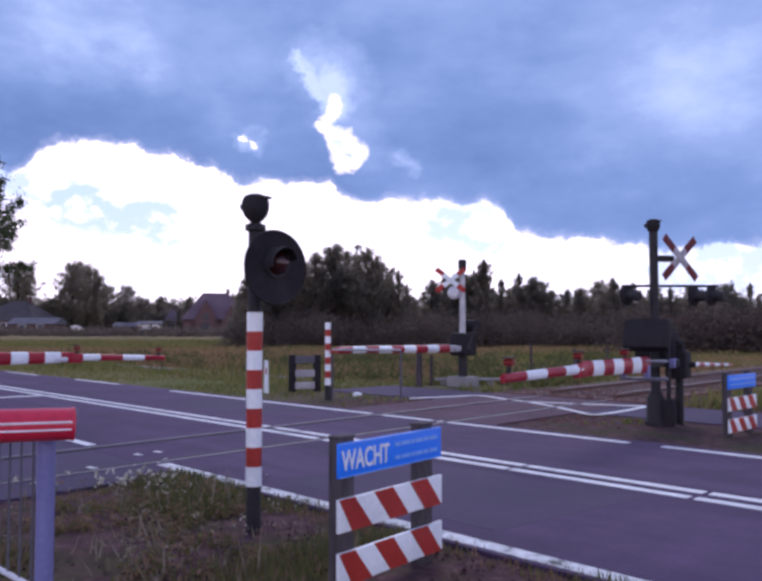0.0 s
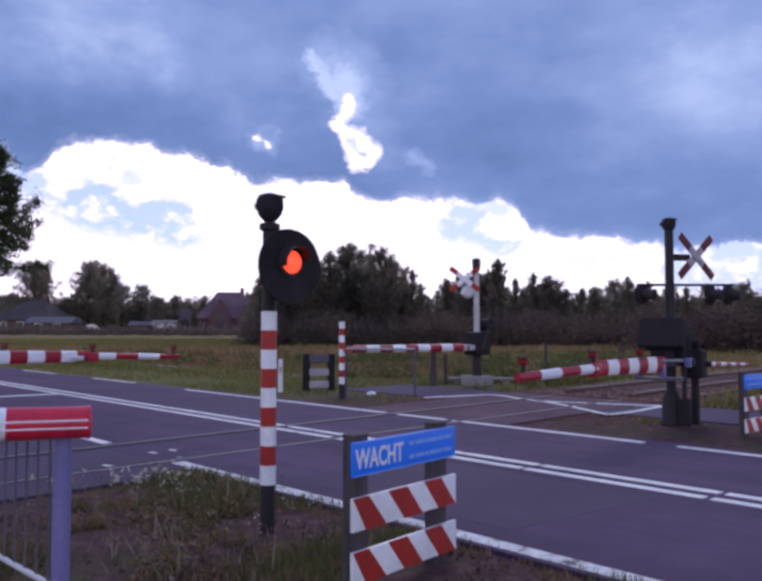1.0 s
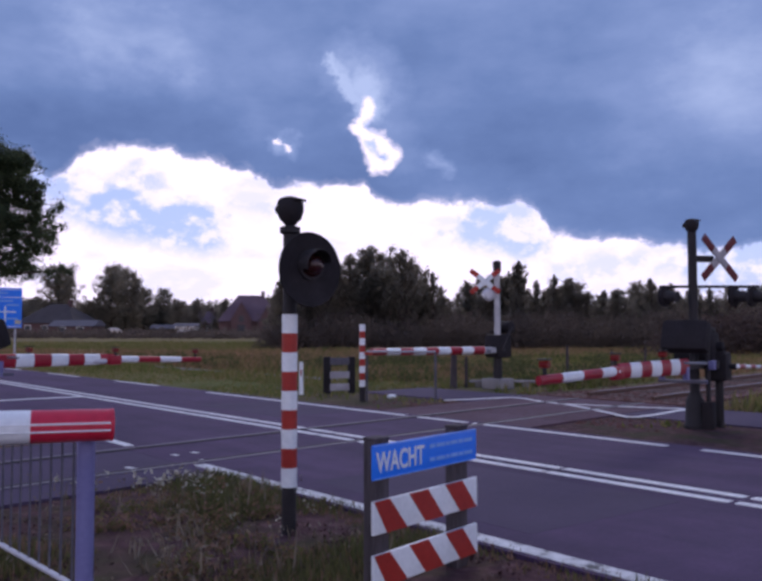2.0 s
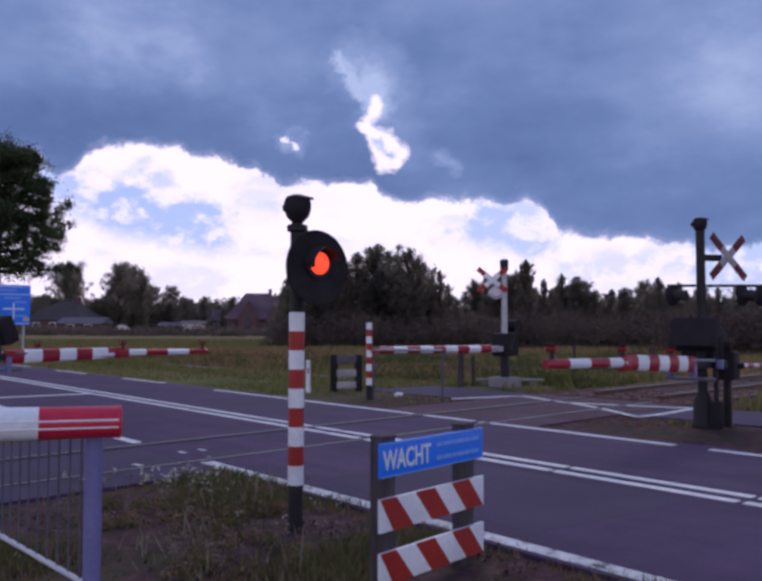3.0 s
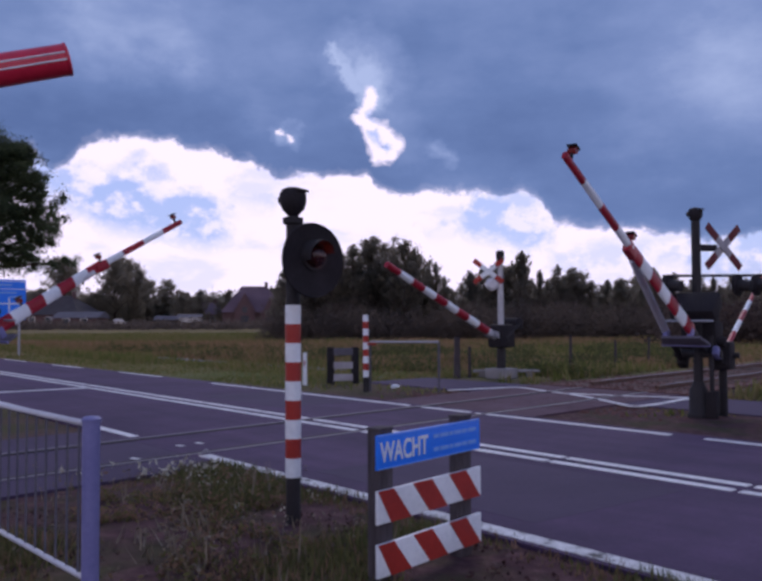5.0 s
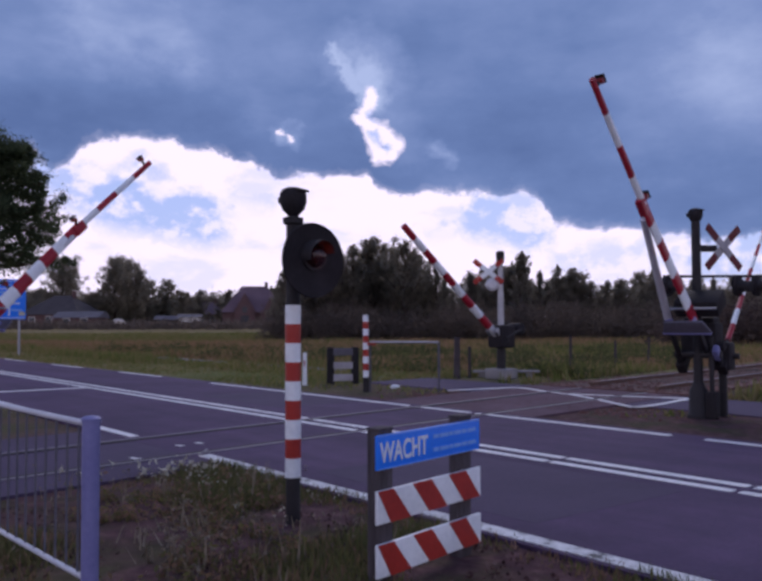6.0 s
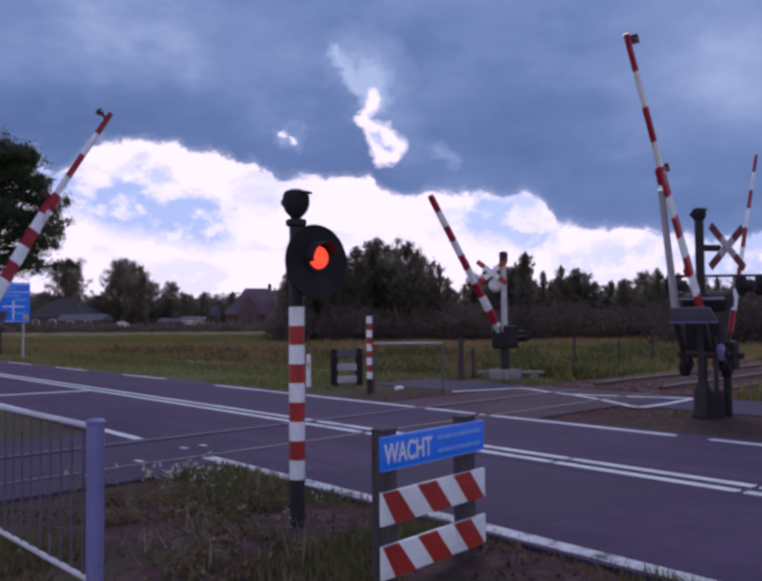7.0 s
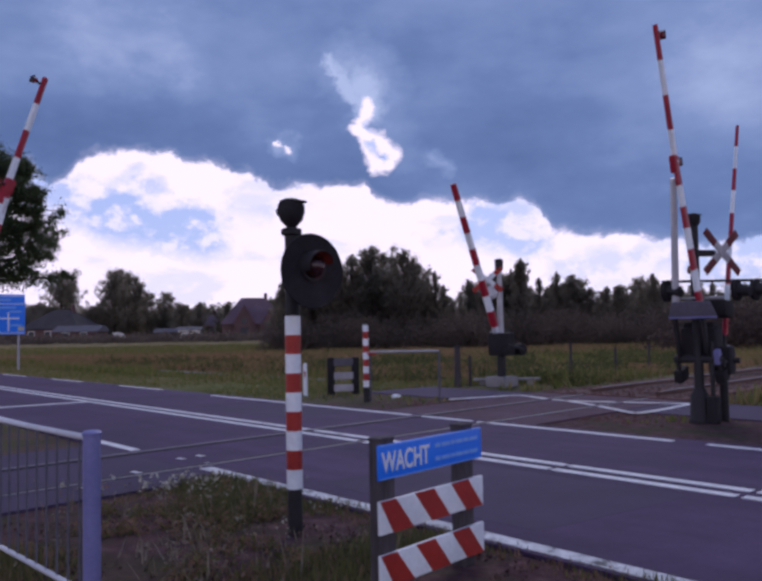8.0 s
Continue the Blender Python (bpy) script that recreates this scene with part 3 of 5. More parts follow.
def build_track():
    for n0, n1, nm, mat in ((-1.5, 4.04, "crossing_deck_near", M_PATCH), (9.40, 14.2, "crossing_deck_far", M_DECK)):
        tagged(part(nm, along_track(n0, n1, -1.9, 1.45, -0.1, 0.028), mat), "rust-stained asphalt deck beside the rails", "deck", kind="structure")
    bed = tagged(part("track_bed", along_track(14.2, 150, -1.6, 1.6, -0.15, 0.05), M_BALLAST), "rust-brown gravel track bed", "track bed", kind="structure")
    rnd = random.Random(4)
    slp = finish(box((2.5, 0.24, 0.12), bevel=0.015), "sleeper", M_SLEEPER)
    n = 14.7
    while n < 75:
        x, y = rp(track_s(n), n)
        part("sleeper", slp, None, bed, m=pose(x, y, 0.004 + rnd.uniform(-0.01, 0.01), 0, 0, ROAD_YAW + rnd.uniform(-1, 1) + 5))
        n += 0.62
    for side in (-1, 1):
        o = side * GAUGE / 2
        rail = thing("rail", "steel rail with rusty flanks and a worn bright head", "rail", group="rails of the track")
        part("rail_head", along_track(-40, 15.0, o - 0.032, o + 0.032, 0.030, 0.040), M_RAILTOP, rail)
        part("rail_head", along_track(15.0, 150, o - 0.035, o + 0.035, 0.131, 0.140), M_RAILTOP, rail)
        part("rail_web", along_track(14.6, 150, o - 0.04, o + 0.04, 0.02, 0.130), M_RAIL, rail)
        part("rail_groove", along_track(-1.5, 14.2, o - side * 0.12, o - side * 0.05, 0.02, 0.0365), M_GROOVE, rail, "dark groove beside the rail")
    # loose stones on the bed
    verts, faces = [], []
    for _ in range(9000):
        n = 10.5 + 45 * rnd.random() ** 1.6
        o = rnd.gauss(0, 1.3)
        x, y = rp(track_s(n, o), n)
        if 12.0 < n < 14.1 or abs(o) > 3.5:
            continue
        k, r = len(verts), rnd.uniform(0.02, 0.05)
        z = 0.05 if abs(o) < 1.6 and n > 14.2 else 0.0
        for dx, dy, dz in ((-1, -0.6, 0), (1, -0.7, 0), (0, 1, 0), (rnd.uniform(-.3, .3), rnd.uniform(-.3, .3), 0.9)):
            verts.append((x + dx * r, y + dy * r, z - 0.005 + dz * r))
        faces += [(k, k + 1, k + 3), (k + 1, k + 2, k + 3), (k + 2, k, k + 3)]
    me = bpy.data.meshes.new("track_gravel")
    me.from_pydata(verts, [], faces)
    me.materials.append(M_BALLAST)
    tagged(part("track_gravel", me, None), "loose rust-brown gravel along the track", "gravel", kind="stuff")


build_ground()
build_road()
build_track()


# ---------------------------------------------------------------- level crossing equipment
def banded(parent, length, r0, r1, bands, first_red, x0=0.0, squash=1.0, seg=18, at=(0, 0, 0), to=None, red_mat=None):
    """Alternating red and white sleeves along +x of the parent, each a part."""
    for i in range(bands):
        a, b = i / bands, (i + 1) / bands
        red = (i % 2 == 0) == first_red
        p0 = Vector((x0 + a * length, 0, 0)) + Vector(at)
        p1 = Vector((x0 + b * length, 0, 0)) + Vector(at)
        if to is not None:
            p0 = Vector(at).lerp(Vector(to), a)
            p1 = Vector(at).lerp(Vector(to), b)
        part("red_band" if red else "white_band", tube(p0, p1, r0 + (r1 - r0) * a, r0 + (r1 - r0) * b, seg, squash=squash),
             (red_mat or M_ARMRED) if red else M_WHITE, parent)


def arm_lamp(parent, x, z, tall=0.11):
    lamp = part("arm_lamp", tube((x, 0, z), (x, 0, z + tall), 0.022, seg=8), M_BLACK, parent, "small red warning lamp on a stem")
    part("lens", tube((x + 0.0, -0.05, z + tall), (x + 0.0, 0.05, z + tall), 0.038, seg=14), M_LAMP_ARM, lamp)
    part("hood", box((0.12, 0.12, 0.015), (x, 0, z + tall + 0.052), 0.005), M_BLACK, lamp)


def cross_sign(parent, at, face, half=0.52, tilt=37, backlit=False):
    """A St Andrew's cross: two boards with red ends; face is the yaw of its front."""
    m = Matrix.Translation(at) @ pose(0, 0, 0, 0, 0, face)
    red, white, mid = (M_DIMRED, M_DIMWHITE, 0.40) if backlit else (M_RED, M_WHITE, 0.5)
    board = part("cross_hub", box((0.03, 0.10, 0.10), bevel=0.008), M_GALV, parent, m=m)
    for k, sg in enumerate((1, -1)):
        turn = pose(0.018 * (k + 1), 0, 0, sg * tilt, 0, 0)
        for y0, y1, mat, nm in ((-half, -half * mid, red, "red_end"), (-half * mid, half * mid, white, "white_board"), (half * mid, half, red, "red_end")):
            part(nm, box((0.012, y1 - y0, 0.125), (0, (y0 + y1) / 2, 0), 0.004), mat, board, m=turn)
    return board


def bell(parent, at, r=0.1, face=0.0):
    """A round warning bell with a brow over its mouth and a boss behind."""
    m = Matrix.Translation(at) @ pose(0, 0, 0, 0, 0, face)
    body = part("bell", lathe([(0.25 * r, -1.3 * r), (0.45 * r, -1.05 * r), (0.82 * r, -0.65 * r), (r, -0.1 * r), (0.98 * r, 0.45 * r), (0.80 * r, 0.80 * r), (0.4 * r, 0.95 * r)], 22), M_DULL, parent, m=m)
    part("brow", box((0.9 * r, 1.1 * r, 0.22 * r), (0.72 * r, 0, 0.72 * r), 0.015, turn=pose(0, 0, 0, 0, 14, 0)), M_BLACK, body)
    part("boss", tube((-1.25 * r, 0, 0.1 * r), (-0.8 * r, 0, 0.1 * r), 0.32 * r), M_BLACK, body)


def build_road_arm(parent, z, length, label, side=1):
    """A forked arm: a deep banded beam, a pale stay beside it, a thinner banded tip, a head plate and a counterweight."""
    hub = part("arm", tube((0, -0.34, 0), (0, 0.34, 0), 0.06, seg=16), M_BLACK, parent, label, m=pose(0, 0, z))
    deep = 0.60 * length
    banded(hub, 0, 0.115, 0.092, 7, True, at=(0.74, 0.13 * side, 0.0), to=(deep, 0.03, 0.02), squash=0.36, seg=16)
    banded(hub, 0, 0.060, 0.050, 4, False, at=(deep, 0.03, 0.02), to=(length, 0.0, 0.0), squash=0.7, seg=14)
    part("stay", tube((0.80, -0.22 * side, -0.03), (deep * 0.93, -0.02, -0.02), 0.055, 0.045, 12), M_ALU, hub, "pale aluminium stay")
    part("joint_plate", box((0.26, 0.10, 0.17), (deep, 0.02, 0.0), 0.03), M_ARMRED, hub, "red joint sleeve")
    part("head_plate", box((0.22, 0.09, 0.14), (0.04, 0.28 * side, 0), 0.03), M_GREYPAINT, hub, "grey steel root plate")
    part("root_bar", box((0.70, 0.06, 0.10), (0.42, 0.14 * side, 0), 0.02), M_BLACK, hub)
    part("root_bar", box((0.82, 0.06, 0.09), (0.42, -0.26 * side, -0.02), 0.02), M_BLACK, hub)
    # a box cover over the arm's root, level when the arm stands up
    part("root_cover", box((0.46, 0.66, 0.27), (-0.17, 0.10 * side, 0.76), 0.09), M_DULL, hub, "black box cover", m=pose(0, 0, 0, 0, 70, 0))
    # a grey fork plate under the arm's root, narrower towards the arm
    bm = box((0.23, 0.68, 0.04), (0.82, 0.06 * side, -0.20), 0.012)
    for v in bm.verts:
        if v.co.x > 0.82:
            v.co.y = 0.06 * side + (v.co.y - 0.06 * side) * 0.80
    plate = part("fork_plate", bm, M_COVER, hub, "grey steel fork plate")
    part("plate_ridge", box((0.03, 0.68, 0.05), (0.70, 0.06 * side, -0.205), 0.010), M_GREYPAINT, plate, "pale lower edge")
    for y in (-0.20, 0.14):
        part("plate_bracket", box((0.10, 0.07, 0.20), (0.80, y * side, -0.10), 0.012), M_GREYPAINT, plate, "grey steel bracket")
    part("grab_rail", tube((0.92, -0.26 * side, 0.06), (0.92, 0.46 * side, 0.06), 0.018, seg=8), M_GALV, hub, "thin steel rail")
    for y in (-0.30, 0.30):
        part("side_bar", box((0.40, 0.04, 0.12), (-0.18, y, 0.0), 0.015), M_BLACK, hub)
        part("counterweight", box((0.20, 0.14, 0.30), (-0.26, y, 0.06), 0.03), M_DULL, hub, "black counterweight")
    arm_lamp(hub, length - 0.14, 0.05)
    arm_lamp(hub, deep, 0.07)
    arm_lamp(hub, deep * 0.45, 0.09, 0.09)
    return hub


def build_path_arm(parent, z, length, label, r0=0.11, r1=0.07, bands=9, k=1.0, red_mat=None, root=0.4):
    hub = part("arm", box((root + 0.1, 1.1 * r0, 1.6 * r0), (root / 2 - 0.02, 0, 0), 0.02), M_ALU if k == 1 else M_BLACK, parent, label, m=pose(0, 0, z))
    banded(hub, length - root, r0, r1, bands, True, x0=root, seg=24, red_mat=red_mat)
    for y in (-0.2 * k, 0.2 * k):
        part("side_bar", tube((0.10 * k, y, 0.0), (-0.30 * k, y, 0.58 * k), 0.05 * k, 0.04 * k, 8), M_BLACK, hub)
        part("fork_cheek", box((0.46 * k, 0.03, 0.14), (0.24 * k, y * 0.75, 0.0), 0.02), M_GALV, hub, "pale steel fork cheek")
    part("axle", tube((0, -0.24, 0), (0, 0.24, 0), 0.045), M_BLACK, hub)
    part("counterweight", lathe([(0.05 * k, -0.22 * k), (0.15 * k, -0.20 * k), (0.15 * k, 0.20 * k), (0.05 * k, 0.22 * k)], 14, pose(-0.30 * k, 0, 0.58 * k, 90, 0, 0)), M_DULL, hub, "black counterweight")
    return hub


def build_mast_base(parent, height, r=0.065, mat=None, foot=0.16):
    part("mast", tube((0, 0, 0.35), (0, 0, height), r, r * 0.92, 20), mat or M_BLACK, parent)
    part("foot", lathe([(foot * 1.15, 0), (foot * 1.15, 0.05), (foot, 0.08), (foot * 0.92, 0.40), (r * 1.3, 0.48), (r * 1.2, 0.52)], 20), M_BLACK, parent)


def build_drive(parent, z, w=0.62):
    """The dark machine housing between the arm's cheeks."""
    part("drive_housing", box((0.40, 0.54, 0.46), (-0.20, 0, z + 0.10), 0.08), M_DULL, parent, "black machine housing")
    part("housing_lid", box((0.34, 0.44, 0.10), (-0.20, 0, z + 0.35), 0.04), M_DULL, parent)


# the barrier over the far lane
RB_YAW, RB_Z, RB_L = 230.6, 0.94, 4.86
barrier_far_lane = thing("road_barrier", "black road barrier with red and white forked arm and warning cross", "barrier", pose(4.73, 11.92, 0, 0, 0, RB_YAW), "road barriers")
build_mast_base(barrier_far_lane, 2.92, 0.07, foot=0.145)
part("conduit", tube((0.02, 0.20, 0.0), (0.02, 0.20, 1.2), 0.035, seg=10), M_BLACK, barrier_far_lane)
part("cable_box", box((0.18, 0.16, 0.40), (0.02, 0.20, 0.20), 0.03), M_DULL, barrier_far_lane)
build_drive(barrier_far_lane, RB_Z + 0.15)
face = ROAD_YAW - RB_YAW
bell(barrier_far_lane, (0, 0, 3.02), 0.105, face)
bracket = part("cross_bracket", box((0.30, 0.05, 0.10), (0.0, 0, 0), 0.01), M_BLACK, barrier_far_lane, m=pose(-0.16, 0.12, 2.52, 0, 0, 140))
# stands against the sky, so it takes the darkened boards
cross_sign(barrier_far_lane, (-0.30, 0.285, 2.53), face - 12, 0.48, 40, backlit=True)
part("lamp_beam", box((0.04, 1.5, 0.04), (0, 0, 0), 0.008), M_BLACK, barrier_far_lane, m=pose(-0.16, 0.19, 2.10, 0, 0, -140.6))
for off in (0.42, -0.62, -0.90):
    v = Vector((math.cos(radians(-50.6)), math.sin(radians(-50.6)))) * off
    d = part("signal_disc", lathe([(0.05, -0.05), (0.16, -0.03), (0.165, 0.01), (0.15, 0.02), (0.1, 0.03)], 24, pose(0, 0, 0, 0, 90, 0)), M_DULL, barrier_far_lane, "black signal disc seen from behind", m=pose(v.x, v.y, 1.96, 0, 0, face))
    part("disc_hood", tube((0.02, 0, 0), (0.20, 0, -0.02), 0.09, 0.08, 16), M_BLACK, d)
arm_far_lane = build_road_arm(barrier_far_lane, RB_Z, RB_L, "red and white forked barrier arm")

# the barrier over the near lane on the other side of the track
FL_YAW, FL_Z, FL_L = 54.6, 1.0, 5.08
barrier_near_lane = thing("road_barrier", "black road barrier with red and white forked arm", "barrier", pose(-6.49, 12.07, 0, 0, 0, FL_YAW), "road barriers")
build_mast_base(barrier_near_lane, 2.92, 0.07, foot=0.19)
build_drive(barrier_near_lane, FL_Z + 0.15)
bell(barrier_near_lane, (0, 0, 3.02), 0.105, ROAD_YAW + 180 - FL_YAW)
arm_near_lane = build_road_arm(barrier_near_lane, FL_Z, FL_L, "red and white forked barrier arm", -1)

# the barrier over the near footpath
NB_YAW, NB_Z, NB_L = 21.8, 1.10, 5.47
barrier_near_path = thing("path_barrier", "footpath barrier with thick red and white round arm", "barrier", pose(-6.29, 1.66, 0, 0, 0, NB_YAW), "path barriers")
build_mast_base(barrier_near_path, 1.3, 0.07)
build_drive(barrier_near_path, NB_Z - 0.1)
arm_near_path = build_path_arm(barrier_near_path, NB_Z, NB_L, "thick red and white round barrier arm", 0.092, 0.072, 15, 1.0, M_LITRED)
seam = arm_near_path
for ang in (12, -14):
    c, s_ = math.cos(radians(ang)), math.sin(radians(ang))
    part("reflective_seam", tube((0.6, -0.0915 * c, 0.0915 * s_), (NB_L - 0.005, -0.072 * c, 0.072 * s_), 0.0045, seg=6), M_WHITE, seam)
part("end_cap", lathe([(0.070, -0.006), (0.075, 0.0), (0.075, 0.012), (0.06, 0.016)], 24, pose(NB_L - 0.004, 0, 0, 0, 90, 0)), M_LITRED, seam)

# the barrier over the far footpath, beyond the track
MB_YAW, MB_Z, MB_L = 222.9, 0.96, 4.28
barrier_far_path = thing("path_barrier", "red and white footpath barrier with pale mast on concrete plinth", "barrier", pose(3.03, 20.04, 0, 0, 0, MB_YAW), "path barriers")
part("plinth", box((0.56, 0.60, 0.26), (0, 0, 0.13), 0.03), M_CONCRETE, barrier_far_path, "pale concrete plinth")
part("mast", tube((0, 0, 0.25), (0, 0, 1.35), 0.115, 0.10, 20), M_BLACK, barrier_far_path)
part("mast_top", tube((0, 0, 1.35), (0, 0, 2.92), 0.078, 0.066, 18), M_CREAM, barrier_far_path, "off-white upper mast")
part("mast_lamp", lathe([(0.06, 0), (0.10, 0.03), (0.11, 0.26), (0.07, 0.30)], 18, pose(0, 0, 2.90)), M_BLACK, barrier_far_path)
part("drive_housing", box((0.56, 0.46, 0.58), (-0.02, 0, MB_Z + 0.10), 0.08), M_DULL, barrier_far_path, "black machine housing")
part("crank_arm", tube((-0.1, -0.3, 1.42), (-0.75, -0.3, 1.40), 0.025, seg=8), M_BLACK, barrier_far_path)
cross_sign(barrier_far_path, (0.22, -0.20, 2.68), -90 - MB_YAW - 14, 0.46, 38)
part("mast_bell", lathe([(0.04, -0.08), (0.16, -0.05), (0.17, 0.02), (0.10, 0.08)], 22, pose(0, 0, 0, 0, 90, 0)), M_ALU, barrier_far_path, "pale round bell", m=pose(0.15, -0.14, 2.36, 0, 0, -100 - MB_YAW))
arm_far_path = build_path_arm(barrier_far_path, MB_Z, MB_L, "red and white round barrier arm", 0.10, 0.075, 9, 1.0, None, 0.60)
tagged(part("cable_trough_lid", box((1.7, 0.28, 0.06), bevel=0.015), M_CONCRETE, m=pose(3.25, 20.65, 0.15, 0, 0, -4)), "low grey concrete slab on two blocks", "slab")
for dx in (-0.6, 0.6):
    tagged(part("slab_block", box((0.2, 0.22, 0.12), bevel=0.02), M_CONCRETE, m=pose(3.25 + dx, 20.68 - dx * 0.07, 0.059, 0, 0, -4)), "grey concrete block under a slab", "block")

# the barrier over the far footpath, before the track
FR_YAW, FR_Z, FR_L = 53.6, 0.91, 4.2
barrier_path_near_track = thing("path_barrier", "footpath barrier with slim red and white arm", "barrier", pose(5.15, 12.05, 0, 0, 0, FR_YAW), "path barriers")
part("mast", tube((0, 0, 0), (0, 0, 1.15), 0.06, seg=16), M_BLACK, barrier_path_near_track)
part("drive_housing", box((0.36, 0.32, 0.42), (-0.05, 0, FR_Z), 0.05), M_DULL, barrier_path_near_track, "black machine housing")
arm_path_near_track = build_path_arm(barrier_path_near_track, FR_Z, FR_L, "slim red and white round barrier arm", 0.042, 0.026, 9, 0.5)


# the flashing signal beside the near lane
def build_signal():
    sig = thing("crossing_signal", "black disc signal on a red and white banded post", "signal", pose(-0.63, 5.83, 0, 0, 0, ROAD_YAW))
    part("post_foot", tube((0, 0, -0.1), (0, 0, 0.33), 0.053, seg=20), M_BLACK, sig)
    n, z0, z1 = 9, 0.33, 1.57
    for i in range(n):
        a, b = z0 + (z1 - z0) * i / n, z0 + (z1 - z0) * (i + 1) / n
        red = i % 2 == 1
        part("red_band" if red else "white_band", tube((0, 0, a), (0, 0, b), 0.057, seg=24), M_RED if red else M_WHITE, sig)
    part("upper_post", tube((0, 0, 1.57), (0, 0, 2.17), 0.05, seg=20), M_BLACK, sig)
    part("collar", lathe([(0.055, 0), (0.075, 0.01), (0.075, 0.05), (0.03, 0.065), (0.02, 0.10)], 20, pose(0, 0, 2.155)), M_BLACK, sig)
    bell(sig, (0, 0, 2.335), 0.1, 12)
    part("bracket", box((0.24, 0.06, 0.06), (0.13, 0, 1.92), 0.01), M_BLACK, sig)
    disc = part("disc", lathe([(0.10, -0.045), (0.25, -0.02), (0.266, 0.0), (0.262, 0.012), (0.245, 0.006), (0.09, 0.004)], 48, pose(0, 0, 0, 0, 90, 0)), M_DULL, sig, "round black backboard", m=pose(0.250, 0.0, 1.882))
    # the hood: an open half pipe over the lens
    bm = bmesh.new()
    rings = []
    for x, r in ((0.0, 0.112), (0.05, 0.110), (0.135, 0.106)):
        ring = []
        for i in range(19):
            a = radians(10 + 190 * i / 18)
            ring.append((bm.verts.new((x - (0.05 if x > 0.12 else 0) * (1 - math.sin(a)) / 2, r * math.cos(a), r * math.sin(a))), bm.verts.new((x - (0.05 if x > 0.12 else 0) * (1 - math.sin(a)) / 2, (r - 0.006) * math.cos(a), (r - 0.006) * math.sin(a)))))
        rings.append(ring)
    for lo, hi in zip(rings, rings[1:]):
        for i in range(18):
            bm.faces.new((lo[i][0], lo[i + 1][0], hi[i + 1][0], hi[i][0]))
            bm.faces.new((lo[i][1], hi[i][1], hi[i + 1][1], lo[i + 1][1]))
    for i in range(18):
        bm.faces.new((rings[-1][i][0], rings[-1][i + 1][0], rings[-1][i + 1][1], rings[-1][i][1]))
    part("hood", bm, M_BLACK, disc, m=pose(0.006, 0, 0.03))
    part("lens_rim", collar_ring(0.0846, 0.105, -0.004, 0.026, pose(0.0, 0, 0.03, 0, 90, 0)), M_BLACK, disc)
    return sig, disc


signal, signal_disc = build_signal()
# a lamp drum that turns in the lens opening: one half glows, the other is dark
lamp = part("lamp", lathe([(0.02, -0.084), (0.05, -0.07), (0.083, -0.02), (0.084, 0.0), (0.083, 0.004), (0.02, 0.004)], 32, pose(0, 0, 0, 0, 90, 0)), M_LAMP_OFF, signal, "red lens lamp", m=pose(0.270, 0, 1.912))
part("glow", lathe([(0.080, 0.006), (0.079, 0.012), (0.06, 0.026), (0.03, 0.034)], 32, pose(0, 0, 0, 0, 90, 0)), M_LAMP_ON, lamp, "glowing red lens")


# ---------------------------------------------------------------- small things by the road
def build_board(parent, y0, y1, z0, z1, x=0.0):
    """A board with slanting red and white stripes, each stripe a plate of its own."""
    h = z1 - z0
    part("board", box((0.02, y1 - y0, h), (x, (y0 + y1) / 2, (z0 + z1) / 2), 0.004), M_WHITE, parent)
    w = y1 - y0
    for i in range(3):
        bm = bmesh.new()
        pts = []
        top, low = y0 + (-0.045 + 0.350 * i) * w, y0 + (0.110 + 0.350 * i) * w
        quad = [(low, z0), (low + 0.178 * w, z0), (top + 0.178 * w, z1), (top, z1)]
        quad = [(min(max(y, y0), y1), z) for y, z in quad]
        for xx in (x + 0.0105, x + 0.014):
            pts.append([bm.verts.new((xx, y, z)) for y, z in quad])
        bm.faces.new(pts[1])
        bm.faces.new(pts[0][::-1])
        for a in range(4):
            b = (a + 1) % 4
            bm.faces.new((pts[0][a], pts[0][b], pts[1][b], pts[1][a]))
        part("red_stripe", bm, M_RED, parent)


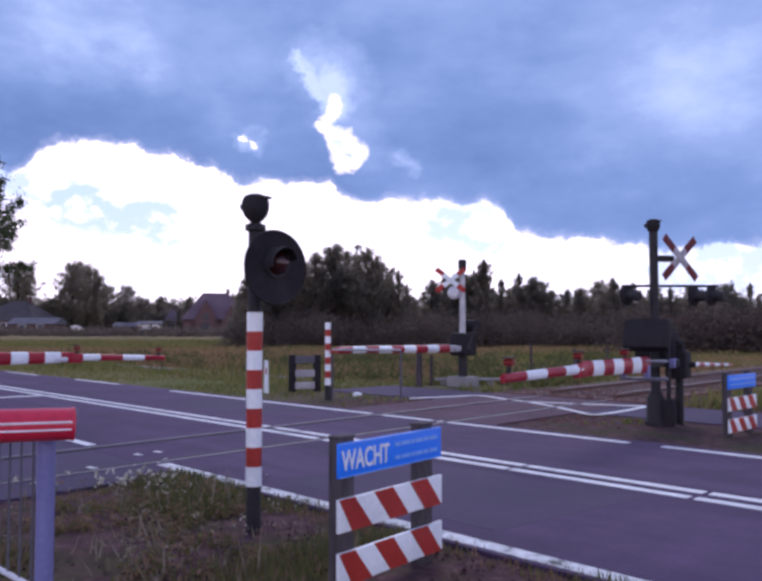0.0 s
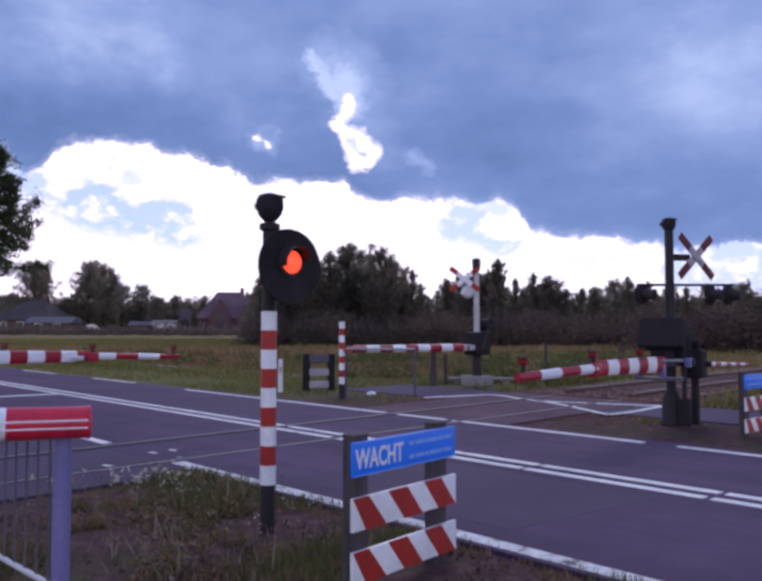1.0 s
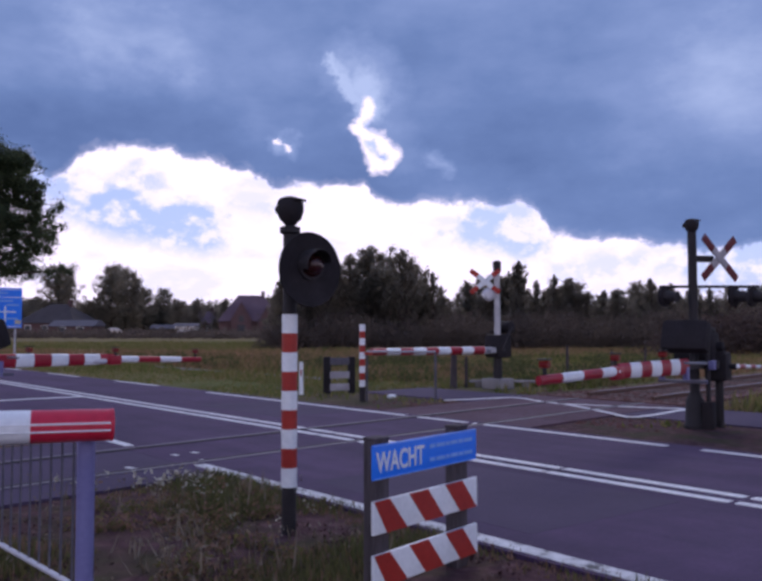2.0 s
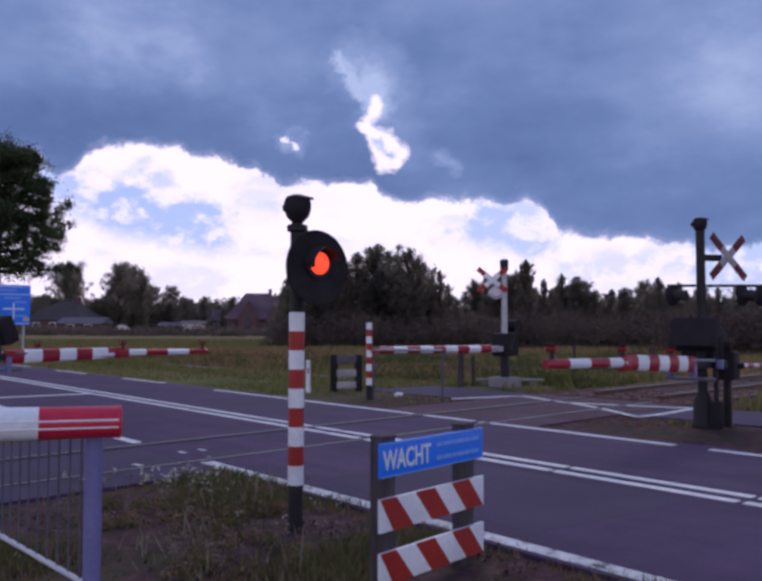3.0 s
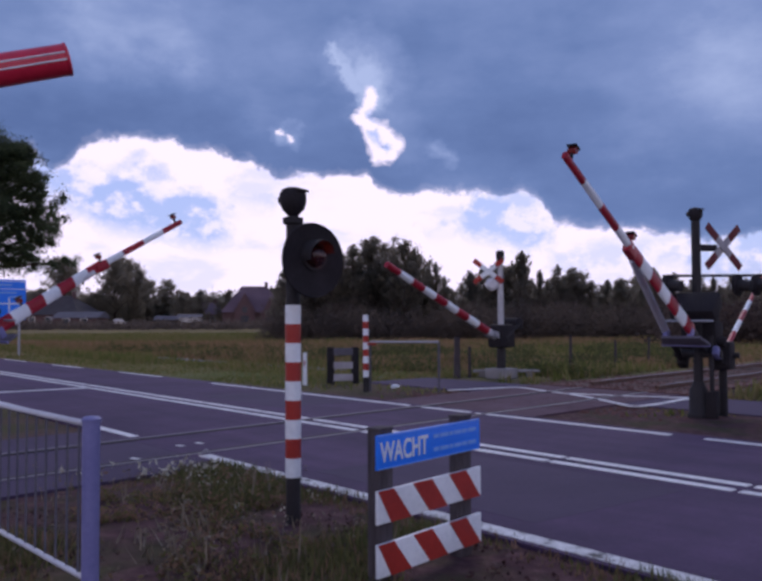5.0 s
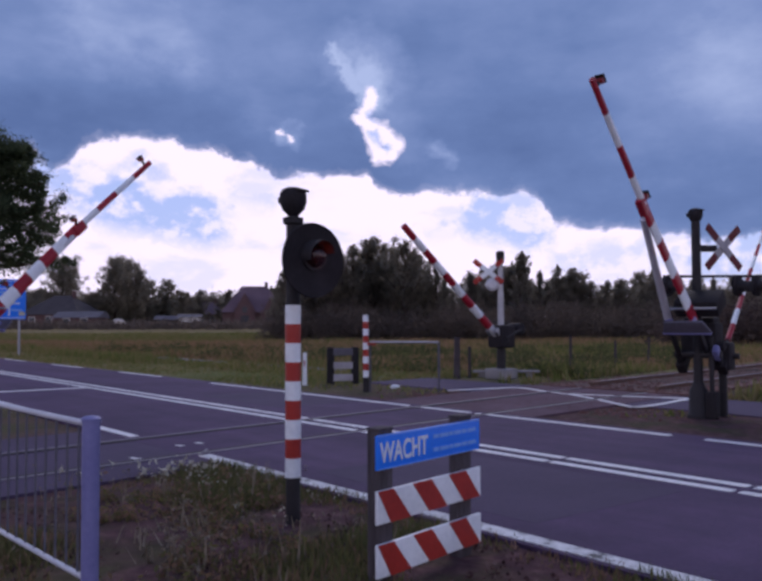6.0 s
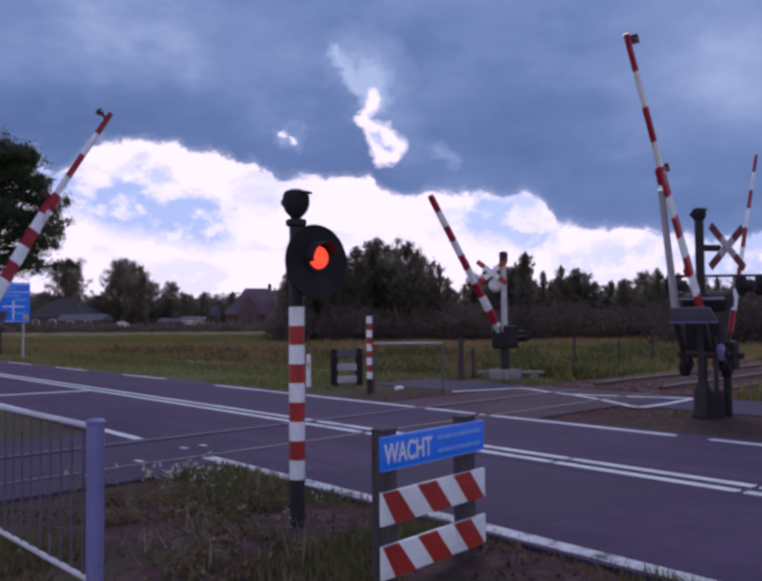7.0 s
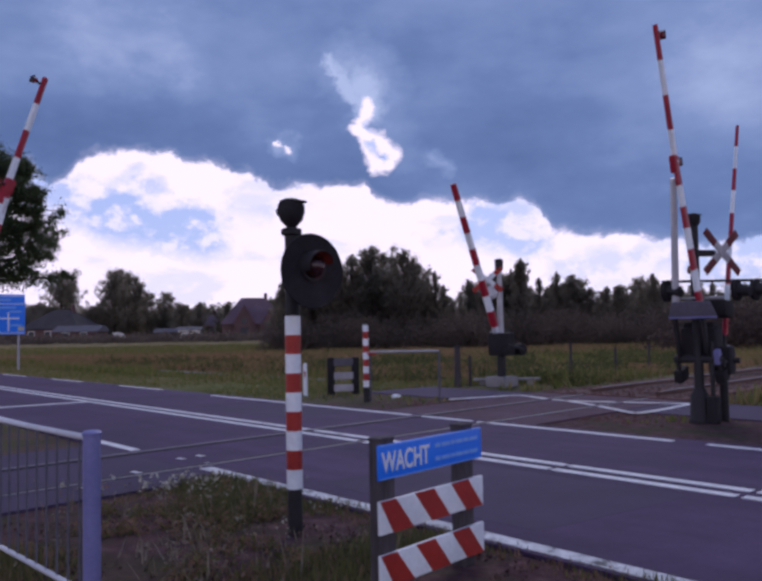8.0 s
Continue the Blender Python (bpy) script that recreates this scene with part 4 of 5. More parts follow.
def build_wait_fence(m, label, lettered=True, width=0.96, back=False):
    """Two timber posts with a sign plate and two boards; front is +x."""
    f = thing("waiting_sign", label, "sign", m, "waiting signs")
    for y in () if back else (0.060, width - 0.165):
        part("post", box((0.09, 0.12, 1.0), (-0.052, y + 0.035, 0.352), 0.014), M_WOOD, f)
        part("post_cap", box((0.095, 0.125, 0.02), (-0.052, y + 0.035, 0.856), 0.008), M_WOOD, f)
    if back:
        for y in (0.09, width - 0.09):
            part("post", box((0.12, 0.17, 0.90), (-0.06, y, 0.40), 0.02), M_DULL, f, "dark weathered timber post")
        part("sign_plate", box((0.015, width - 0.3, 0.17), (0.002, width / 2, 0.745), 0.005), M_BAR, f, "bare grey back of the sign")
        for z in (0.43, 0.15):
            part("board", box((0.02, width - 0.3, 0.16), (0.004, width / 2, z), 0.005), M_DIMWHITE, f, "pale back of a board")
        return f
    part("sign_plate", box((0.015, width, 0.19), (0.002, width / 2, 0.737), 0.005), M_BLUE, f, "blue sign with white letters" if lettered else "blue sign")
    for z in (0.647, 0.827):
        part("sign_border", box((0.004, width - 0.02, 0.005), (0.0115, width / 2, z)), M_PALE, f)
    if lettered:
        cu = bpy.data.curves.new("lettering", "FONT")
        cu.body, cu.size, cu.extrude = "WACHT", 0.150, 0.0015
        cu.align_x, cu.align_y = "LEFT", "CENTER"
        cu.offset = 0.0030
        ob = new("lettering", cu)
        dg = bpy.context.evaluated_depsgraph_get()
        me = bpy.data.meshes.new_from_object(ob.evaluated_get(dg))
        bpy.data.objects.remove(ob)
        bpy.data.curves.remove(cu)
        me.materials.clear()
        me.materials.append(M_LETTER)
        me.transform(Matrix.Diagonal((0.745, 1, 1, 1)))
        part("lettering", me, None, f, "white lettering", m=Matrix.Translation((0.0125, 0.025, 0.730)) @ Matrix(((0, 0, 1, 0), (1, 0, 0, 0), (0, 1, 0, 0), (0, 0, 0, 1))))
    for z in (0.774, 0.697):
        y, k = (0.50 if lettered else 0.06), 0
        while y < width - 0.05:
            w = (0.05, 0.085, 0.035, 0.07)[k % 4]
            part("text_bar", box((0.003, w, 0.022), (0.0125, y + w / 2, z)), M_PALE, f)
            y += w + 0.012
            k += 1
    build_board(f, 0.0, width, 0.352, 0.532, 0.004)
    build_board(f, 0.0, width, 0.065, 0.245, 0.004)
    return f


build_wait_fence(pose(-0.025, 4.35, 0.0, 0, 0, -41), "blue sign on timber posts with red and white striped boards", True, 0.985)
build_wait_fence(pose(5.12, 10.45, 0.0, 0, 0, -48), "blue sign on timber posts beside the barrier with striped boards", False)
build_wait_fence(pose(-1.22, 18.55, 0.0, 0, 0, -80), "weathered backs of a sign and boards on timber posts", False, 0.75, True)


def build_striped_post():
    p = thing("striped_post", "slim red and white banded post with a black foot", "post", pose(-0.29, 16.55, 0))
    part("post_foot", tube((0, 0, 0), (0, 0, 0.30), 0.062, seg=16), M_BLACK, p)
    for i in range(9):
        a, b = 0.30 + 1.28 * i / 9, 0.30 + 1.28 * (i + 1) / 9
        part("red_band" if i % 2 else "white_band", tube((0, 0, a), (0, 0, b), 0.06, seg=18), M_RED if i % 2 else M_WHITE, p)
    part("arm_rest", box((0.22, 0.06, 0.05), (0.1, -0.02, 0.98), 0.01), M_RED, p)


build_striped_post()


def build_hoop():
    h = thing("hoop_rail", "grey galvanised tube hoop beside the footpath", "railing")
    a, b = Vector((-0.20, 16.60, 0)), Vector((1.19, 16.2, 0))
    part("top_rail", tube(a + Vector((0, 0, 1.02)), b + Vector((0, 0, 1.02)), 0.024), M_GALV, h)
    for q in (a, b):
        part("leg", tube(q, q + Vector((0, 0, 1.02)), 0.024), M_BAR, h)


build_hoop()


def build_fence():
    """Tubular fence with upright bars beside the near footpath."""
    f = thing("fence", "grey-blue steel tube fence with upright bars", "fence")
    d = Vector((-0.70, 0.75, 0)).normalized()
    o = Vector((-1.345, 3.75, 0))
    top, low = 0.975, 0.256
    for k in range(3):
        q = o + d * 2.9 * k
        post = part("post", tube(q, q + Vector((0, 0, 0.99)), 0.040, seg=24), M_GREYPAINT, f)
        part("post_cap", lathe([(0.043, 0), (0.045, 0.015), (0.036, 0.024), (0.015, 0.028)], 24, pose(q.x, q.y, 0.988)), M_GREYPAINT, post)
    for k in range(2):
        q0, q1 = o + d * (2.9 * k + 0.045), o + d * (2.9 * (k + 1) - 0.045)
        part("top_rail", tube(q0 + Vector((0, 0, top)), q1 + Vector((0, 0, top)), 0.015), M_ALU, f, "pale tube rail")
        part("bottom_rail", tube(q0 + Vector((0, 0, low)), q1 + Vector((0, 0, low)), 0.014), M_ALU, f, "pale tube rail")
        for i in range(1, 21):
            q = o + d * (2.9 * k + 2.9 * i / 21)
            part("bar", tube(q + Vector((0, 0, low)), q + Vector((0, 0, top)), 0.0065, seg=8), M_BAR, f)


build_fence()


def build_direction_sign():
    s = thing("direction_sign", "blue road direction sign with white border and lines of text", "road sign", pose(-16.35, 35.0, 0, 0, 0, ROAD_YAW))
    for y in (-0.6, 0.6):
        part("pole", tube((-0.06, y, 0), (-0.06, y, 3.3), 0.05, seg=12), M_GALV, s)
    part("panel", box((0.04, 1.7, 1.76), (0, 0, 2.48), 0.01), M_BLUE, s)
    for z in (3.28, 2.94, 1.66):
        part("border", box((0.006, 1.6, 0.03), (0.023, 0, z)), M_LETTER, s)
    for i, (y, z, w) in enumerate(((-0.2, 3.12, 0.9), (0.1, 2.78, 0.7), (0.45, 2.60, 0.5), (0.45, 2.0, 0.5), (-0.5, 2.0, 0.4))):
        part("text_bar", box((0.006, w, 0.07), (0.023, y, z)), M_PALE, s)
    part("route_line", box((0.006, 0.06, 0.8), (0.023, 0.15, 2.15)), M_LETTER, s)
    part("route_line", box((0.006, 0.9, 0.06), (0.023, 0.15, 2.3)), M_LETTER, s)
    part("yellow_panel", box((0.006, 0.25, 0.18), (0.023, 0.68, 1.85)), M_FLOWER, s)


build_direction_sign()

tagged(part("marker_post", tube((0, 0, 0), (0, 0, 0.74), 0.055, 0.045, 12), M_WHITE, m=pose(-1.71, 18.3, 0)), "small white roadside marker post", "post")
part("reflector", box((0.03, 0.05, 0.14), (0, -0.045, 0.5), 0.008), M_RED, bpy.data.objects["marker_post"])
rnd = random.Random(11)
field_post = finish(tube((0, 0, -0.1), (0, 0, 1.05), 0.045, 0.036, 8), "field_post", M_WOOD)
for x, y, h in ((1.95, 20.3, 1.0), (2.3, 20.6, 0.75), (5.2, 21.9, 1.0), (7.2, 24.5, 0.8), (9.2, 27.5, 0.8)):
    ob = tagged(part("field_post", field_post, None, m=pose(x, y, 0, rnd.uniform(-4, 4), rnd.uniform(-4, 4), 0)), "weathered wooden fence post in the grass", "post", "field posts")
    ob.scale = (2.0, 2.0, h) if x < 2 else (1, 1, h)
bm = bmesh.new()
bmesh.ops.create_icosphere(bm, subdivisions=2, radius=0.09, matrix=Matrix.Diagonal((1.2, 0.8, 0.6, 1)))
tagged(part("white_stone", bm, M_WHITE, m=pose(0.33, 17.3, 0.035)), "small white stone on the brown soil", "stone")


# ---------------------------------------------------------------- houses
def build_house(name, label, at, yaw, w, d, wall, roof_h, roof_mat, wall_mat, hip=0.0, windows=3, chimney=True, dormers=0, group="houses"):
    h = thing(name, label, "house", pose(*at, land(at[0], at[1]) - 0.05, 0, 0, yaw), group)
    part("wall", box((w, d, wall), (0, 0, wall / 2)), wall_mat, h)
    bm = bmesh.new()
    e = 0.4
    lo = [bm.verts.new(v) for v in ((-w / 2 - e, -d / 2 - e, wall), (w / 2 + e, -d / 2 - e, wall), (w / 2 + e, d / 2 + e, wall), (-w / 2 - e, d / 2 + e, wall))]
    r0, r1 = bm.verts.new((-w / 2 - e + hip, 0, wall + roof_h)), bm.verts.new((w / 2 + e - hip, 0, wall + roof_h))
    for f in ((lo[0], lo[1], r1, r0), (lo[2], lo[3], r0, r1), (lo[1], lo[2], r1), (lo[3], lo[0], r0), (lo[3], lo[2], lo[1], lo[0])):
        bm.faces.new(f)
    roof = part("roof", bm, roof_mat, h)
    if chimney:
        part("chimney", box((0.6, 0.6, 1.4), (w * 0.2, 0, wall + roof_h + 0.1), 0.03), M_BRICK, roof)
    for i in range(dormers):
        x = (i - (dormers - 1) / 2) * w / (dormers + 0.3)
        dm = part("dormer", box((1.5, 1.6, 1.1), (x, -d * 0.28, wall + roof_h * 0.42), 0.03), M_RENDER, roof, "white dormer")
        part("pane", box((1.2, 0.04, 0.7), (x, -d * 0.28 - 0.81, wall + roof_h * 0.42)), M_PANE, dm)
    for i in range(windows):
        x = (i - (windows - 1) / 2) * w / (windows + 0.4)
        win = part("window", box((1.3, 0.08, 1.3), (x, -d / 2 - 0.02, wall * 0.55), 0.02), M_RENDER, h, "white framed window")
        part("pane", box((1.1, 0.04, 1.1), (x, -d / 2 - 0.055, wall * 0.55)), M_PANE, win)
    return h


def prism(w, h, d, at, low=0.0):
    """A gable-ended block: upright sides to half of its height and a pitched top."""
    bm = bmesh.new()
    eave = max(low, h * 0.45)
    ring = [(-w / 2, low), (w / 2, low), (w / 2, eave), (0, h), (-w / 2, eave)]
    if low:
        ring = [(-w / 2, eave), (w / 2, eave), (0, h)]
    ends = [[bm.verts.new((at[0] + x, at[1] + y, z)) for x, z in ring] for y in (-d / 2, d / 2)]
    bm.faces.new(ends[0])
    bm.faces.new(ends[1][::-1])
    for i in range(len(ring)):
        j = (i + 1) % len(ring)
        bm.faces.new((ends[0][i], ends[1][i], ends[1][j], ends[0][j]))
    return bm


def px(u, dist):
    """Plan place at a distance ahead and a sideways ratio."""
    return (u * dist, dist)


build_house("house", "brick house with a steep hipped purple slate roof", px(-0.157, 150), 12, 11.5, 8, 2.5, 4.9, M_SLATE, M_BRICK, 3.9, 2, True, 0)
wing = bpy.data.objects["house"]
for x, w, h in ((-1.9, 3.6, 5.9), (2.6, 2.8, 4.9)):
    gable = part("gable", prism(w, h, 3.0, (x, -3.6, 0)), M_BRICK, wing, "brick gable front")
    part("gable_roof", prism(w + 0.5, h + 0.25, 2.8, (x, -3.4, 0), h * 0.42), M_SLATE, gable)
    part("pane", box((0.9, 0.06, 1.1), (x, -5.13, h * 0.5)), M_PANE, gable)
    part("pane", box((1.4, 0.06, 1.2), (x, -5.13, 1.3)), M_PANE, gable)
build_house("farmhouse", "low farmhouse with a large dark hipped roof", px(-0.395, 150), -8, 11, 10, 2.2, 3.6, M_THATCH, M_BRICK, 4.2, 3, True)
build_house("barn", "low barn with a blue-grey sheet roof", px(-0.372, 140), -4, 7.5, 5, 1.6, 1.1, M_TIN, M_BRICK, 0.0, 2, False)
build_house("shed", "white shed with a grey lean roof", px(-0.236, 150), 6, 3.8, 4, 1.6, 0.6, M_TIN, M_RENDER, 0.0, 0, False)
build_house("open_barn", "dark open barn with a pale roof edge", px(-0.262, 155), 6, 4.6, 4, 1.2, 0.8, M_TIN, M_DULL, 0.0, 0, False)
build_house("cottage", "cottage with a dark tiled roof behind trees", px(-0.215, 175), 0, 9, 7, 2.4, 2.6, M_SLATE, M_BRICK, 0.5, 2, True)


# a pale animal grazing far off in the meadow
def build_animal(at):
    a = thing("grazing_animal", "pale animal grazing in the far meadow", "animal", pose(*at, land(*at)))
    bm = bmesh.new()
    bmesh.ops.create_icosphere(bm, subdivisions=2, radius=1, matrix=Matrix.Translation((0, 0, 1.05)) @ Matrix.Diagonal((0.95, 0.34, 0.42, 1)))
    part("body", bm, M_HIDE, a)
    for x, y in ((-0.65, 0.16), (-0.65, -0.16), (0.65, 0.16), (0.65, -0.16)):
        part("leg", tube((x, y, 0), (x, y, 0.95), 0.06, 0.1, 8), M_HIDE, a)
    part("neck", tube((0.75, 0, 1.15), (1.25, 0, 0.65), 0.19, 0.13, 10), M_HIDE, a)
    part("head", tube((1.18, 0, 0.72), (1.5, 0, 0.30), 0.13, 0.08, 10), M_HIDE, a)


build_animal(px(-0.327, 120))


# ---------------------------------------------------------------- plants
def leaf_mesh(name, centres, leaf, per, spread, mat, seed):
    """Leaves as small bent quads scattered about the clump centres."""
    g = np.random.default_rng(seed)
    c = np.repeat(np.array(centres), per, axis=0)
    p = c[:, :3] + g.normal(0, 1, (len(c), 3)) * (c[:, 3:4] * spread)
    u = g.normal(0, 1, (len(c), 3))
    u /= np.linalg.norm(u, axis=1)[:, None]
    v = np.cross(u, g.normal(0, 1, (len(c), 3)))
    v /= np.linalg.norm(v, axis=1)[:, None]
    s = leaf * g.uniform(0.55, 1.3, (len(c), 1))
    vs = np.stack([p - u * s, p + v * s * 0.55, p + u * s, p - v * s * 0.55], 1).reshape(-1, 3)
    n = len(c)
    me = bpy.data.meshes.new(name)
    me.from_pydata(vs.tolist(), [], np.arange(4 * n).reshape(n, 4).tolist())
    me.materials.append(mat)
    return me


def tree_meshes(seed, height, width, trunk_h, mat, leaf, per, limbs=16, conical=0.0, clumps=5, rise=(0.3, 1.0), size=0.10, flat=1.0):
    """Trunk with limbs and twigs as one mesh, and a crown of small leaf sprays along the limbs."""
    r = random.Random(seed)
    bm = bmesh.new()
    base = height * 0.022 + 0.05
    top = Vector((r.uniform(-.05, .05) * height, r.uniform(-.05, .05) * height, height * 0.93))
    pts = [Vector((0, 0, -0.2)), Vector((r.uniform(-.1, .1), r.uniform(-.1, .1), trunk_h)), top]
    tube(pts[0], pts[1], base, base * 0.75, 9, bm)
    tube(pts[1], pts[2], base * 0.75, base * 0.12, 8, bm)
    centres = []
    for i in range(limbs):
        t = (i + r.random()) / limbs
        z = trunk_h + (height - trunk_h) * t * 0.94
        o = pts[1].lerp(top, t)
        if conical:
            reach = width / 2 * (1.05 - t) ** conical
        else:
            reach = width / 2 * math.sin(math.pi * (0.14 + 0.80 * t)) ** 0.8
        reach *= r.uniform(0.55, 1.15)
        a = i * 2.4 + r.uniform(-.5, .5)
        end = Vector((o.x + math.cos(a) * reach, o.y + math.sin(a) * reach, min(z + reach * r.uniform(*rise), height * r.uniform(0.96, 1.03))))
        tube(o, end, base * 0.35 * (1.1 - t), base * 0.06, 5, bm)
        for k in range(clumps):
            f = 0.22 + 0.78 * (k + r.random()) / clumps
            q = o.lerp(end, f)
            j = reach * 0.20 + 0.08
            c = Vector((q.x + r.uniform(-j, j), q.y + r.uniform(-j, j), q.z + r.uniform(-j, j) * flat))
            if k % 2:
                tube(q, c, base * 0.07, base * 0.03, 3, bm)
            centres.append((*c, width * size * r.uniform(0.45, 1.25) * (1.15 - 0.5 * f)))
    for k in range(6):
        centres.append((top.x + r.uniform(-.15, .15), top.y + r.uniform(-.15, .15), height * (0.88 + 0.025 * k), width * 0.035))
    crown = leaf_mesh("crown", centres, leaf, per, 0.62, mat, seed)
    return finish(bm, "trunk", M_BARK), crown


def plant_tree(meshes, x, y, scale, turn, label, group="", stretch=1.0):
    t = thing("tree", label, "tree", pose(x, y, land(x, y), 0, 0, turn), group)
    for nm, me in zip(("trunk", "crown"), meshes):
        part(nm, me, None, t)
    t.scale = (scale * stretch, scale * stretch, scale)
    return t


BROAD = [tree_meshes(30 + i, 8.0, 5.2 + 0.5 * (i % 3), 0.9, M_LEAF_HAZE, 0.13, 34, 36, 0.0, 6, (0.2, 0.9), 0.085) for i in range(5)]
SPIRE = [tree_meshes(50 + i, 8.0, 3.0 + 0.35 * i, 0.6, M_LEAF_HAZE, 0.11, 18, 36, 0.6, 6, (0.8, 2.2), 0.085) for i in range(4)]
rnd = random.Random(21)
# the wood's edge: sideways ratio, top height over distance
WOOD = [(-0.122, 0.047), (-0.105, 0.070), (-0.085, 0.078), (-0.060, 0.092), (-0.035, 0.094), (-0.008, 0.101), (0.012, 0.093), (0.030, 0.097),
        (0.048, 0.080), (0.070, 0.072), (0.092, 0.038), (0.110, 0.060), (0.128, 0.066), (0.145, 0.070), (0.165, 0.072), (0.180, 0.066),
        (0.200, 0.062), (0.222, 0.068), (0.243, 0.063), (0.262, 0.048), (0.285, 0.050), (0.305, 0.050), (0.325, 0.058), (0.345, 0.062),
        (0.370, 0.058), (0.395, 0.050), (0.420, 0.052), (0.445, 0.054), (0.468, 0.050), (0.49, 0.056), (0.52, 0.058), (0.55, 0.056), (0.58, 0.055)]
for i, (u, top) in enumerate(WOOD):
    d = rnd.uniform(64, 72)
    H = top * d + 1.35
    for du, k in ((0, 1.03), (rnd.uniform(0.008, 0.013), rnd.uniform(0.74, 0.97)), (-rnd.uniform(0.004, 0.010), rnd.uniform(0.62, 0.90))):
        dd = d + (1 - k) * 8
        plant_tree((SPIRE[i % 4] if rnd.random() < 0.72 else BROAD[i % 5]), (u + du) * dd, dd, (top * dd * k + 1.35) / 8.0, rnd.uniform(0, 360), "dark green tree at the wood's edge", "wood edge trees", 0.62 + 0.38 * rnd.random())
    d2 = d + rnd.uniform(5, 9)
    H2 = top * d2 * rnd.uniform(0.55, 0.80) + 1.35
    plant_tree(BROAD[(i * 3 + 1) % 5], (u + 0.011) * d2, d2, H2 / 8.0, rnd.uniform(0, 360), "dense dark green tree within the wood", "wood trees", 1.25)
for u, top, d in ((0.180, 0.088, 64), (0.176, 0.080, 64.5), (-0.118, 0.066, 63)):
    plant_tree(SPIRE[0], u * d, d, (top * d + 1.35) / 8.0, rnd.uniform(0, 360), "slender pointed dark tree at the wood's edge", "slender trees")
# trees among the houses
FAR_TREES = [(-0.478, 0.045, 1.2), (-0.45, 0.038, 1.3), (-0.425, 0.040, 1.3), (-0.398, 0.080, 0.85), (-0.388, 0.066, 0.80),
             (-0.345, 0.042, 1.1), (-0.330, 0.076, 0.8), (-0.312, 0.074, 0.8), (-0.322, 0.080, 0.8), (-0.302, 0.062, 0.8), (-0.29, 0.050, 1.1),
             (-0.265, 0.050, 1.0), (-0.245, 0.036, 1.2), (-0.222, 0.038, 0.8), (-0.21, 0.030, 1.2), (-0.188, 0.038, 0.8),
             (-0.175, 0.028, 1.2), (-0.13, 0.040, 1.2), (-0.36, 0.036, 1.4), (-0.235, 0.030, 1.4), (-0.52, 0.05, 1.3), (-0.56, 0.05, 1.3),
             (-0.195, 0.026, 1.4), (-0.30, 0.036, 1.2), (-0.41, 0.036, 1.3)]
for i, (u, top, st) in enumerate(FAR_TREES):
    d = 160 + 9 * (i % 3)
    plant_tree(BROAD[(i * 2) % 5], u * d, d, (top * d + 0.9) / 8.0, rnd.uniform(0, 360), "dark tree among the far houses", "village trees", st)
# the tall tree beside the road
BIG = tree_meshes(77, 12.2, 10.6, 4.7, M_LEAF, 0.070, 115, 48, 0.52, 15, (-0.10, 0.25), 0.040, 0.40)
plant_tree(BIG, -19.35, 40.0, 0.90, 40, "tall leafy roadside tree with ragged crown")


def build_shrubs():
    """Low scrub in front of the wood and along the meadow's far edge."""
    g = random.Random(5)
    cs = []
    for _ in range(620):
        u = g.uniform(-0.13, 0.60)
        d = g.uniform(59, 66)
        h = 1.2 + 1.5 * noise.noise(Vector((u * 22, d * 0.15, 0.7))) + g.uniform(0.0, 1.3)
        for k in range(5):
            cs.append((u * d + g.gauss(0, 0.45), d + g.gauss(0, 0.4), max(0.2, h) * (k + 0.5) / 5, 0.55))
    tagged(part("scrub", leaf_mesh("scrub", cs, 0.10, 40, 0.8, M_SCRUB, 3), None), "low dark scrub before the wood", "shrubs", kind="stuff")
    cs = []
    for _ in range(240):
        u, d = g.uniform(0.36, 0.62), g.uniform(44, 56)
        h = g.uniform(0.5, 2.3) * min(1, (u - 0.33) * 9)
        for k in range(4):
            cs.append((u * d + g.gauss(0, 0.7), d + g.gauss(0, 0.5), h * (k + 0.6) / 4, 0.7))
    tagged(part("bank_scrub", leaf_mesh("bank_scrub", cs, 0.15, 26, 0.7, M_SHRUB, 4), None), "reddish brown scrub on the bank by the track", "shrubs", kind="stuff")
    cs = []
    for _ in range(300):
        u, d = g.uniform(-0.56, -0.13), g.uniform(112, 135)
        for k in range(3):
            cs.append((u * d + g.gauss(0, 1.2), d + g.gauss(0, 1), 0.25 + 0.28 * (k + 0.6) * g.uniform(.4, 1.2), 0.6))
    belt = []
    for _ in range(1000):
        u, d = g.uniform(-0.60, -0.11), g.uniform(176, 190)
        h = ((0.036 if u < -0.40 else 0.028) + 0.009 * noise.noise(Vector((u * 30, 0.5, 0.2)))) * d
        for k in range(4):
            belt.append((u * d + g.gauss(0, 1.2), d + g.gauss(0, 1), 0.7 + h * (k + g.random()) / 4, 1.3))
    tagged(part("far_woods", leaf_mesh("far_woods", belt, 0.38, 20, 0.7, M_LEAF_HAZE, 12), None), "dark belt of far woods behind the houses", "woods", kind="stuff")
    tagged(part("hedge", leaf_mesh("hedge", cs, 0.25, 22, 0.7, M_SCRUB, 6), None), "dark hedge along the far meadow", "hedge", kind="stuff")


build_shrubs()


